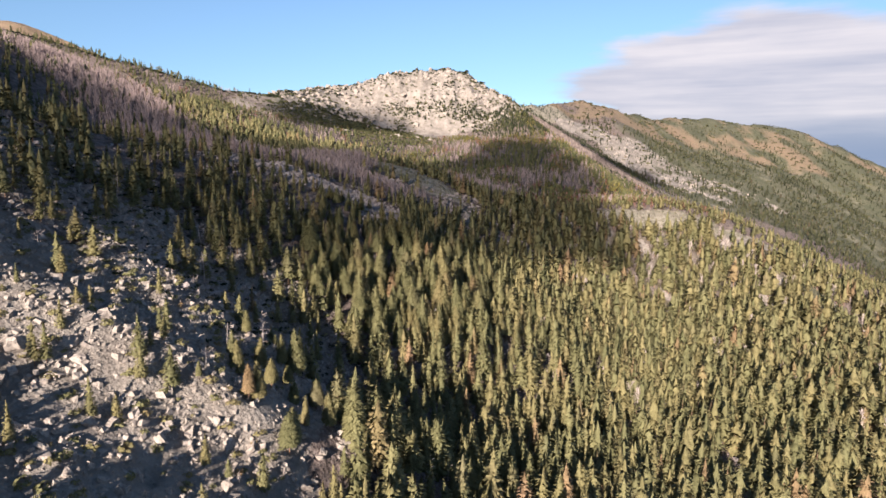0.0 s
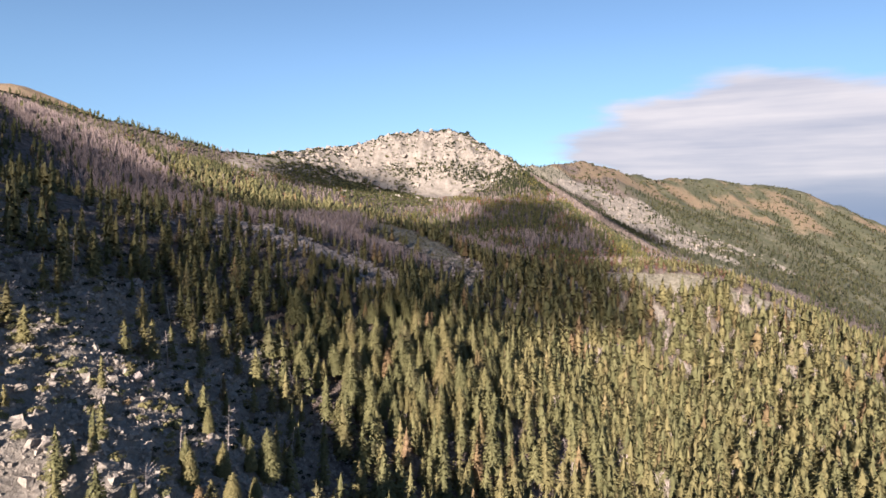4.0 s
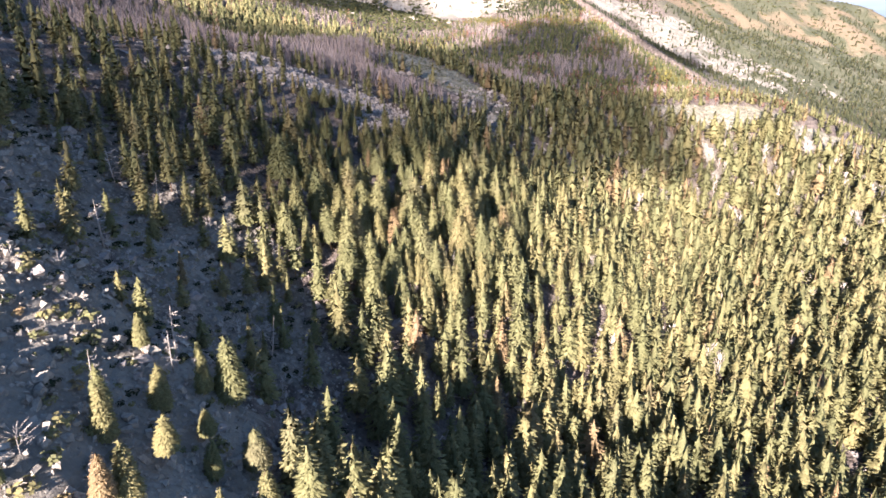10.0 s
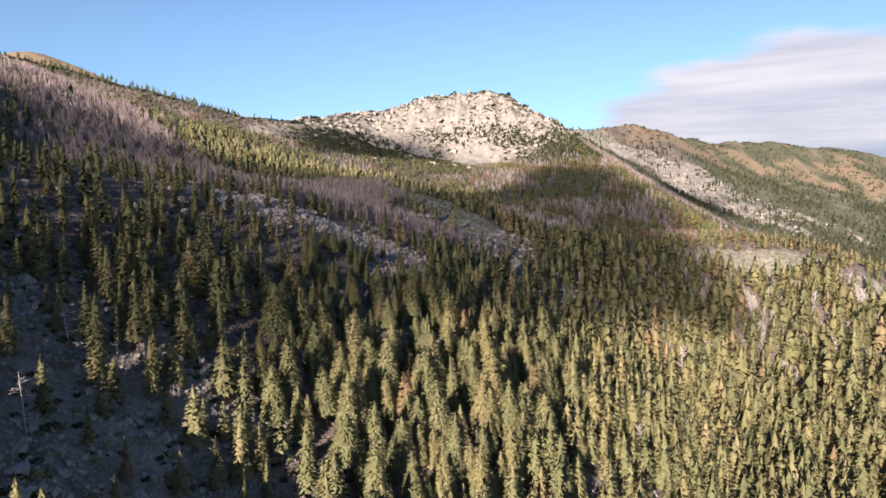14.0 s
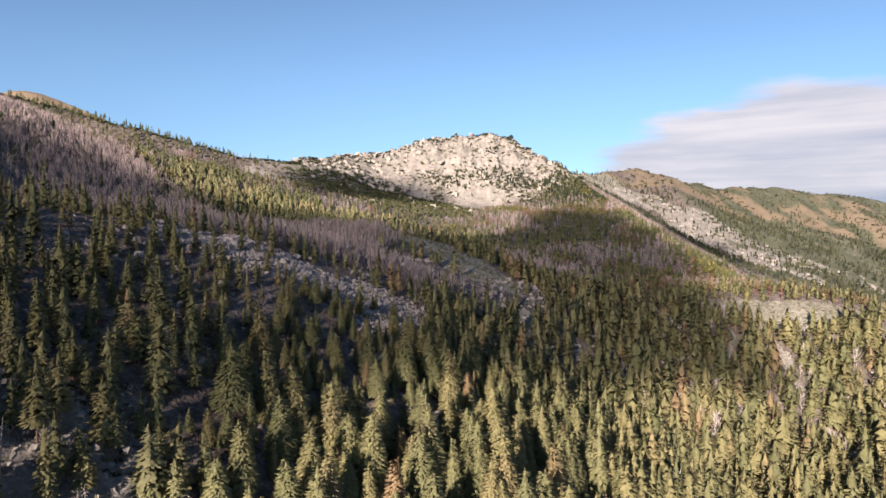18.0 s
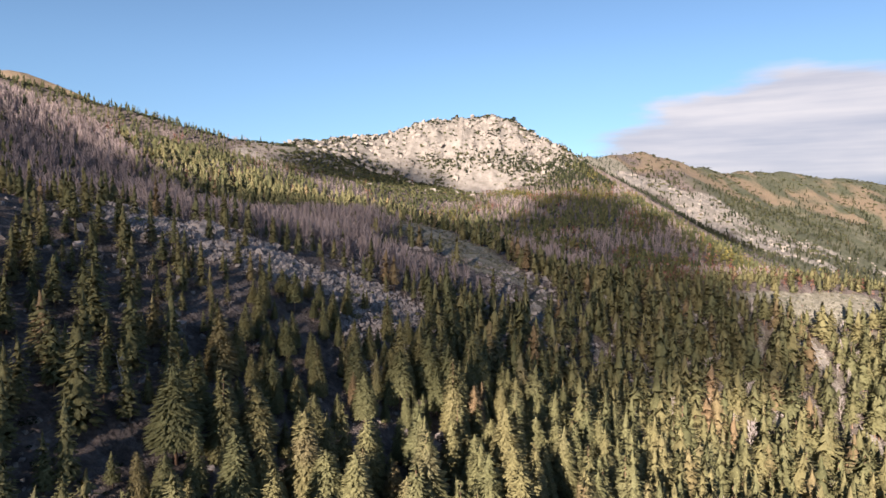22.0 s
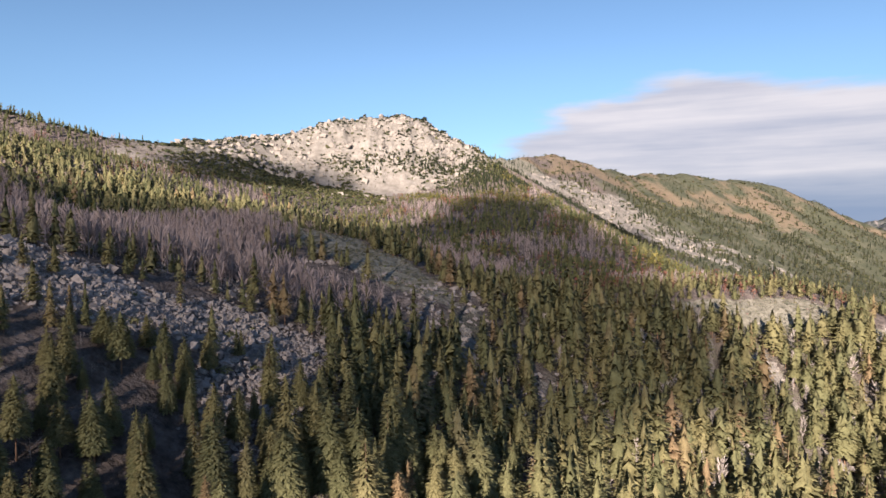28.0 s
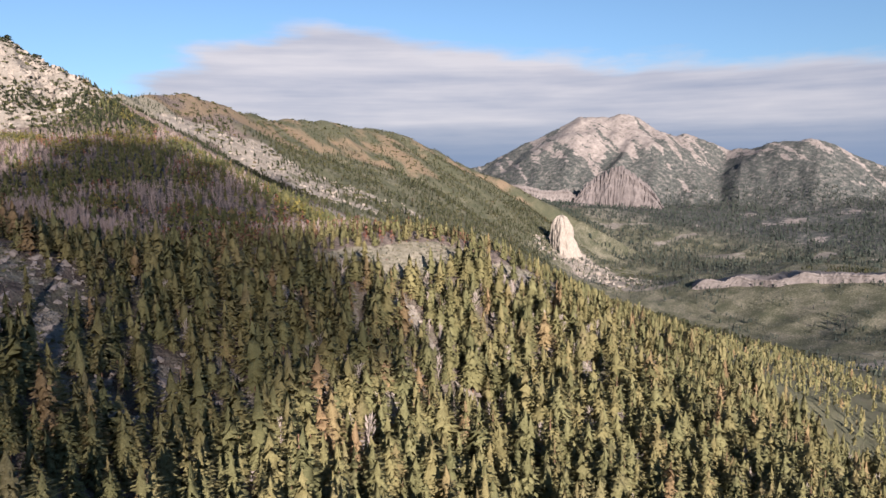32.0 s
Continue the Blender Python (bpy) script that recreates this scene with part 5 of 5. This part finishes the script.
tagged(strewn("shrubs", bv2, p, h, h * shrub_rng.uniform(1.0, 1.7, len(p)), [NEEDLE_DARK], shrub_rng), "dark bushes dotted over the pale peak", "shrubs", kind="stuff")
p = scatter(-330, 190, 985, 1330, 4.4, lambda x, y: np.clip(np.maximum.reduce([brush_bowl(x, y) * 1.5, oval(x, y, 10, 1224, 120, 16, 4) * 1.6, oval(x, y, 110, 1215, 60, 60, 0), bowl_zone(x, y) * np.clip((90 - height(x, y)) / 30, 0.2, 0.95), oval(x, y, -60, 1110, 110, 24, 0) * 0.8, oval(x, y, -85, 1190, 24, 50, 10) * 0.7, peak_zone(x, y) * 0.16]) * (0.35 + 1.1 * grain_b(x / 16, y / 16)), 0, 1) * (1 - fan_zone(x, y)), shrub_rng)
h = shrub_rng.uniform(1.6, 4.6, len(p))
tagged(strewn("shrubs", bv2, p, h, h * shrub_rng.uniform(1.0, 1.7, len(p)), [NEEDLE_FAR], shrub_rng), "olive-green bushes in bands round the foot of the peak", "shrubs", kind="stuff")
p = np.concatenate([scatter(-100, 135, 1204, 1246, 5.0, lambda x, y: 0.85 * oval(x, y, 15, 1224, 118, 17, 4) * np.clip(0.2 + 1.4 * grain_a(x / 14, y / 14), 0, 1), shrub_rng),
                    scatter(95, 215, 1120, 1275, 5.5, lambda x, y: 0.9 * oval(x, y, 155, 1195, 60, 80, 0), shrub_rng)])
h = shrub_rng.uniform(3.5, 9, len(p))
tagged(strewn("dark_conifers", lv, p, h, h * shrub_rng.uniform(1.1, 1.7, len(p)), [NEEDLE_DARK], shrub_rng), "dark conifers in a band below the rock face", "trees", kind="stuff")
p = scatter(-640, 220, 880, 1420, 3.4, lambda x, y: 0.75 * np.clip(1.3 - np.minimum(-ridge(x, y, [(a, b, 0) for a, b, c in LEFT_RIDGE], 1, 1), -ridge(x, y, [(a, b, 0) for a, b, c in PEAK_RIDGE], 1, 1)) / 9, 0, 1) * (0.25 + grain_a(x / 22, y / 22)), shrub_rng)
h = shrub_rng.uniform(1.4, 3.4, len(p))
tagged(strewn("shrubs", bv2, p, h, h * shrub_rng.uniform(1.2, 2.0, len(p)), [NEEDLE_DARK], shrub_rng), "dark wind-cut brush along the crest of the ridge", "shrubs", kind="stuff")
p = scatter(200, 720, 1220, 1520, 11, lambda x, y: scar_zone(x, y) * np.clip((x - 380) / 120, 0.15, 0.9) * (grain_c(x / 40, y / 40) > 0.36), shrub_rng)
h = shrub_rng.uniform(4, 10, len(p))
tagged(strewn("shrubs", lv, p, h, h * shrub_rng.uniform(1.0, 1.6, len(p)), [NEEDLE_DARK], shrub_rng), "dark conifers scattered over the white scree", "shrubs", kind="stuff")
p = scatter(300, 1700, 1300, 2250, 13, lambda x, y: 0.5 * (grain_c(x / 70 + 2, y / 70) + 0.4 * (grain_a(x / 25, y / 25) - 0.5) > 0.42), shrub_rng)
h = shrub_rng.uniform(2, 5, len(p))
tagged(strewn("shrubs", bv2, p, h, h * shrub_rng.uniform(1.5, 2.6, len(p)), [NEEDLE_FAR], shrub_rng), "low brush over the brown ridge", "shrubs", kind="stuff")

tuft_shapes = [bush(s, 9, 0.34) for s in range(170, 175)]
p = scatter(-130, 330, 500, 690, 1.9, lambda x, y: 0.55 * np.maximum(meadow_zone(x, y), sage_zone(x, y)) * np.clip(0.25 + 1.2 * grain_a(x / 8, y / 8), 0, 1), shrub_rng)
h = shrub_rng.uniform(0.5, 1.4, len(p))
tagged(strewn("sagebrush", tuft_shapes, p, h, h * shrub_rng.uniform(1.2, 2.0, len(p)), [SAGE], shrub_rng), "low grey-green sagebrush over the open meadow", "shrubs", kind="stuff")
dead_shapes = [twiggy_tree(s, 26, 0.5) for s in range(160, 165)]
p = scatter(-170, 330, 100, 540, 6.5, lambda x, y: 0.34 * np.maximum.reduce([hollow_zone(x, y) * 2.0, spur_zone(x, y) * 0.8, oval(x, y, 100, 420, 230, 130, 0) * 1.6]) * (grain_a(x / 13, y / 13) > 0.45), shrub_rng)
h = shrub_rng.uniform(1.5, 5, len(p))
tagged(strewn("dead_shrubs", dead_shapes, p, h, h * shrub_rng.uniform(0.8, 1.2, len(p)), [DEAD_WOOD], shrub_rng), "grey leafless brush between the pines", "shrubs", kind="stuff")
log_mesh = mesh_from("fallen_log", *spike((-0.5, 0, 0), (0.5, 0.02, 0), 0.024, 0.008, 6, 0.015), [DEAD_WOOD], smooth=True)
p = scatter(-130, 300, 110, 520, 17, lambda x, y: 0.3 * (1 - meadow_zone(x, y)) * (1 - spur_zone(x, y)), shrub_rng)
for q in p[:90]:
    ob = tagged(new("fallen_log", log_mesh), "bleached fallen pine trunk lying on the stony slope", "log", "fallen logs on the slope")
    long, turn = shrub_rng.uniform(6, 12), shrub_rng.uniform(0, 6.28)
    dx, dy = 0.4 * long * math.cos(turn), 0.4 * long * math.sin(turn)
    za, zb = height(np.array([q[0] - dx, q[0] + dx]), np.array([q[1] - dy, q[1] + dy]))
    ob.matrix_world = Matrix.Translation((q[0], q[1], (za + zb) / 2 + 0.15)) @ Matrix.Rotation(turn, 4, "Z") @ Matrix.Rotation(-math.atan2(zb - za, 0.8 * long), 4, "Y") @ Matrix.Diagonal((long, long, long, 1))


def outcrop(seed):
    """A craggy knob of bedrock about a metre across, split into steep flat faces."""
    rng = np.random.default_rng(seed)
    bm = bmesh.new()
    bmesh.ops.create_icosphere(bm, subdivisions=3, radius=0.5)
    cuts = rng.normal(0, 1, (15, 3)) * (1, 1, 0.45)
    cuts /= np.linalg.norm(cuts, axis=1)[:, None]
    reach = rng.uniform(0.2, 0.44, 15)
    for v in bm.verts:
        p = np.array(v.co)
        for c, r in zip(cuts, reach):
            d = p @ c
            if d > r:
                p = p - c * (d - r)
        q = Vector(p * 7) + Vector((seed, 0, 0))
        p = p * (1 + 0.26 * noise.noise(q) + 0.13 * noise.noise(q * 2.3))
        v.co = (p[0], p[1], p[2] * 1.15 + 0.12)
    bmesh.ops.triangulate(bm, faces=bm.faces)
    verts, tris = np.array([v.co[:] for v in bm.verts]), np.array([[v.index for v in f.verts] for f in bm.faces])
    bm.free()
    return mesh_from("rock_outcrop", verts, tris, [GRANITE])


crag_shapes = [outcrop(s) for s in range(180, 188)]
crag_rng = np.random.default_rng(33)
crag_spots = [(q, 1.6 + 3.0 * crag_rng.random() ** 1.6, "craggy pale rock outcrop on the sunlit spur") for q in scatter(-140, -15, 105, 180, 6.0, lambda x, y: spur_zone(x, y) * 0.6, crag_rng)[:120]]
crag_spots += [(q, 1.8 + 3.0 * crag_rng.random() ** 1.6, "pale rock outcrop among the pines of the steep face") for q in scatter(20, 340, 400, 560, 9, lambda x, y: face_chutes(x, y) * 0.4, crag_rng)[:60]]
crag_spots += [(q, 5 + 8 * crag_rng.random() ** 1.8, "weathered pale crag near the summit of the peak") for q in scatter(-130, 105, 1225, 1296, 14, lambda x, y: 0.75 * np.clip(0.2 + (y - 1240) / 50, 0.15, 1) * peak_zone(x, y), crag_rng)[:80]]
for k, (q, z, label) in enumerate(crag_spots):
    ob = tagged(new("rock_outcrop", crag_shapes[k % 8]), label, "rock", "rock outcrops")
    ob.matrix_world = Matrix.Translation(q - np.array((0, 0, (0.24 if z < 8 else 0.22) * z))) @ Matrix.Rotation(crag_rng.uniform(0, 6.28), 4, "Z") @ Matrix.Rotation(crag_rng.uniform(-0.25, 0.25), 4, "X") @ Matrix.Diagonal((z * crag_rng.uniform(1.1, 1.9), z * 1.15, z * crag_rng.uniform(0.75, 1.1), 1))

stone_meshes = [mesh_from("boulder", *block(s), [GRANITE]) for s in range(110, 116)]
p = np.concatenate([scatter(-150, -10, 100, 200, 9, lambda x, y: spur_zone(x, y) * 0.4, shrub_rng)[:55], scatter(-160, 20, 335, 480, 3.6, lambda x, y: talus_zone(x, y) * 0.8, shrub_rng)[:260]])
for k, q in enumerate(p):
    ob = tagged(new("boulder", stone_meshes[k % 6]), "large angular pale grey boulder resting on the slope", "rock", "boulders on the slope")
    z = 0.6 + 0.9 * shrub_rng.random() ** 2
    ob.matrix_world = Matrix.Translation(q + np.array((0, 0, 0.12 * z))) @ Euler(shrub_rng.uniform(-0.5, 0.5, 3)).to_matrix().to_4x4() @ Matrix.Rotation(shrub_rng.uniform(0, 6), 4, "Z") @ Matrix.Diagonal((z * 1.2, z, z, 1))


# ---- rock tower and cliffs over the valley ----
def crag_mesh(name, seed, wide, deep, tall, lean, material):
    """A weathered fin of rock: steep blocky faces split by upright cracks, a rounded head and a spreading foot."""
    rng = np.random.default_rng(seed)
    rings, sides = 34, 72
    crack = np.where(rng.random(sides) < 0.16, rng.uniform(0.06, 0.16, sides), 0)
    verts, tris = [], []
    for k in range(rings):
        f = k / (rings - 1)
        body = (1 - f ** 4.5) ** 0.5 * (0.86 - 0.14 * f) + 0.4 * (1 - f) ** 6
        for s in range(sides):
            a = 2 * math.pi * s / sides
            square = 1 / (abs(math.cos(a)) ** 4 + abs(math.sin(a)) ** 4) ** 0.25
            q = Vector((3.1 * math.cos(a), 3.1 * math.sin(a), 3.4 * f)) + Vector((seed, 0, 0))
            r = body * square * (1 - crack[s] * min(1, 3 * f)) * (1 + 0.24 * noise.noise(q) + 0.11 * noise.noise(q * 2.7))
            slump = 1 + 0.55 * max(0.0, math.cos(a)) * (1 - f) ** 1.3
            verts.append((r * wide * slump * math.cos(a) + lean * f, r * deep * math.sin(a), tall * (f + 0.03 * noise.noise(q * 1.9))))
    for k in range(rings - 1):
        for s in range(sides):
            a, b = k * sides + s, k * sides + (s + 1) % sides
            tris += [(a, b, b + sides), (a, b + sides, a + sides)]
    n = len(verts)
    verts.append((lean, 0, tall * 1.0))
    tris += [((rings - 1) * sides + s, (rings - 1) * sides + (s + 1) % sides, n) for s in range(sides)]
    return mesh_from(name, verts, tris, [material])


tower = tagged(new("rock_tower", crag_mesh("rock_tower", 120, 38, 36, 130, -10, GRANITE)), "tall pale rock tower standing on the ridge end", "rock")
apron_rng = np.random.default_rng(121)
p = scatter(1280, 1750, 1330, 1800, 9, lambda x, y: 0.6 * np.maximum(oval(x, y, 1450, 1600, 130, 110, 0), oval(x, y, 1430, 1400, 100, 130, 20) * 0.7), apron_rng)
h = 2.5 + 8 * apron_rng.random(len(p)) ** 3
tagged(strewn("fallen_rocks", sv, p, h, h * apron_rng.uniform(0.8, 1.3, len(p)), [GRANITE], apron_rng, tumble=True), "pale fallen rocks round the foot of the tower", "rocks", kind="stuff")
tower.location = (1440, 1630, float(height(np.array([1440.0]), np.array([1630.0]))[0]) - 18)


def cliff(name, line, tall, step, deep, seed, material, label, back=1.8):
    """A continuous cliff along a line of the plan: ribbed face, broken ledges and a top that runs back into the slope."""
    rng = np.random.default_rng(seed)
    pts = []
    for (x0, y0), (x1, y1) in zip(line, line[1:]):
        n = max(1, int(math.hypot(x1 - x0, y1 - y0) / step))
        pts += [(x0 + (x1 - x0) * i / n, y0 + (y1 - y0) * i / n) for i in range(n)]
    pts = np.array(pts)
    way = np.gradient(pts, axis=0)
    way /= np.linalg.norm(way, axis=1)[:, None]
    face = np.stack([-way[:, 1], way[:, 0]], 1)
    face *= np.sign(-(face * pts).sum(1))[:, None]
    n, rows = len(pts), 9
    along = np.arange(n) * step
    ends = np.sqrt(np.clip(np.minimum(along, along[::-1]) / (tall * 0.95), 0.05, 1))
    high = tall * ends * (0.75 + 0.55 * grain_a(along / (tall * 1.6), along * 0 + seed))
    rib = deep * 0.3 * (0.12 * rng.random(n) ** 2 + 0.7 * (grain_b(along / (step * 4), along * 0 + seed) - 0.5) + 1.2 * (grain_a(along / (step * 14), along * 0 + seed + 3) - 0.5))
    verts = np.zeros((rows, n, 3))
    foot = pts + face * deep * 0.45
    for k in range(rows):
        f = min(1.0, k / (rows - 2))
        ledge = deep * (0.42 - 0.42 * f + 0.1 * math.floor(f * 3) * (-1) ** k * 0.3)
        at = pts + face * (ledge + rib * (1 - 0.3 * f) + rng.normal(0, deep * 0.03, n))[:, None]
        if k == rows - 1:
            at = pts - face * deep * back
        verts[k, :, :2] = at
        verts[k, :, 2] = height(foot[:, 0], foot[:, 1]) - tall * 0.12 + high * f * (1 + rng.normal(0, 0.03, n))
        if k == rows - 1:
            verts[k, :, 2] = height(at[:, 0], at[:, 1]) - 2
    i = (np.arange(rows - 1)[:, None] * n + np.arange(n - 1)[None]).ravel()
    tris = np.concatenate([np.stack([i, i + 1, i + n + 1], 1), np.stack([i, i + n + 1, i + n], 1)])
    return tagged(new(name, mesh_from(name, verts.reshape(-1, 3), tris, [material])), label, "cliff")


cliff("basalt_cliff", [(1430, 1180), (1485, 1095), (1500, 1015), (1565, 930), (1590, 845), (1650, 760)], 22, 3.5, 14, 130, BASALT, "dark ribbed basalt cliff above the green valley floor", 9)
cliff("grey_cliff", [(2180, 2800), (2250, 2700), (2320, 2620), (2400, 2540), (2480, 2480)], 75, 6, 50, 140, BASALT, "grey fluted cliff band below the distant mountain")
cliff("domed_cliff", [(2440, 2500), (2490, 2430), (2560, 2350), (2640, 2260), (2720, 2160)], 200, 6, 90, 141, DOME_ROCK, "domed grey cliff below the distant mountain")

# ---- unseen clouds added up the sun to shade parts of the mountainside ----
SHADE_CLOUD = surface("cloud_white", (0.80, 0.80, 0.81), (0.76, 0.76, 0.78), (0.82, 0.82, 0.82), 0.01, 0.05, 1.0, 1.0)
cloud_nodes = SHADE_CLOUD.node_tree
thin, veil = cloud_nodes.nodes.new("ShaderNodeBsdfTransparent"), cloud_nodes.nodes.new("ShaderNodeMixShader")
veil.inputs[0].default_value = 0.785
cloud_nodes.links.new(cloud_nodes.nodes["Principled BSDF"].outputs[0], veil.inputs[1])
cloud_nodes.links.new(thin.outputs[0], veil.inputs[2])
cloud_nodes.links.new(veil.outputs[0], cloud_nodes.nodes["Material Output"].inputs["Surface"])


def inside_depth(px, py, line):
    """How deep each spot lies inside a closed line of the plan, negative outside."""
    best, inside = np.full(px.shape, 1e9), np.zeros(px.shape, bool)
    for (x0, y0), (x1, y1) in zip(line, line[1:] + line[:1]):
        dx, dy = x1 - x0, y1 - y0
        f = np.clip(((px - x0) * dx + (py - y0) * dy) / (dx * dx + dy * dy), 0, 1)
        best = np.minimum(best, np.hypot(px - x0 - f * dx, py - y0 - f * dy))
        if dy:
            inside ^= ((y0 > py) != (y1 > py)) & (px < x0 + dx * (py - y0) / dy)
    return np.where(inside, best, -best)


def shade_cloud_over(shaded_line, base, seed, shells=(-10, 0, 10), step=13):
    """An added lumpy layered cloud, up the sun at a height, outlined to shade a stretch of land."""
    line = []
    for x, y in shaded_line:
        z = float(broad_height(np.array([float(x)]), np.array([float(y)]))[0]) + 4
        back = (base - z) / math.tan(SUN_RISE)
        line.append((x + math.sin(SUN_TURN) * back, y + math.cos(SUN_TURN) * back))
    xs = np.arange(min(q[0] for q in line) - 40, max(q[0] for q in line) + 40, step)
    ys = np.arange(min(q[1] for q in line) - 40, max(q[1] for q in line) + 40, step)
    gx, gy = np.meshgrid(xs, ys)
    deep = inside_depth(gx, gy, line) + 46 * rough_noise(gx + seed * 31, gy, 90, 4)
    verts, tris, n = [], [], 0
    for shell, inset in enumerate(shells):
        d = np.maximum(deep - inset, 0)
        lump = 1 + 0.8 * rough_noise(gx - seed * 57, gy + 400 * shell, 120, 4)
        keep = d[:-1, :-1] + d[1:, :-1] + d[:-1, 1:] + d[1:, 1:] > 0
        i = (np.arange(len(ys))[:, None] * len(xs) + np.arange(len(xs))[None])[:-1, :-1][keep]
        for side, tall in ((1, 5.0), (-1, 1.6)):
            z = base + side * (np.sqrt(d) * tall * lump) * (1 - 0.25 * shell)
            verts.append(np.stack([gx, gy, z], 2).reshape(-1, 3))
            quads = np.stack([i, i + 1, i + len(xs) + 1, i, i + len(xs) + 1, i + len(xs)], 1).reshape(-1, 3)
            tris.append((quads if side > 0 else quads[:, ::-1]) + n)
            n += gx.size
    me = mesh_from("cloud", np.concatenate(verts), np.concatenate(tris), [SHADE_CLOUD], smooth=True)
    return tagged(new("cloud", me), "unseen white cloud outlined to shade part of the mountainside", "cloud", "drifting clouds", kind="structure")


# outlines on the land where each added cloud's shade should fall
shade_cloud_over([(-470, 500), (-380, 565), (-326, 612), (-298, 640), (-268, 671), (-230, 723), (-171, 778), (-132, 830), (-70, 840), (0, 880), (50, 970), (112, 1080), (178, 1000), (186, 854), (176, 724), (150, 610),
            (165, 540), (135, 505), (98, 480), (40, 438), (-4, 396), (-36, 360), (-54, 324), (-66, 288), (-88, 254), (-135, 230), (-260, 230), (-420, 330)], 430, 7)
shade_cloud_over([(315, 1190), (345, 1300), (425, 1350), (440, 1290), (370, 1185)], 470, 9)
shade_cloud_over([(-285, 1000), (-225, 1090), (-165, 1160), (-105, 1195), (-85, 1130), (-130, 1040), (-215, 930)], 500, 11)
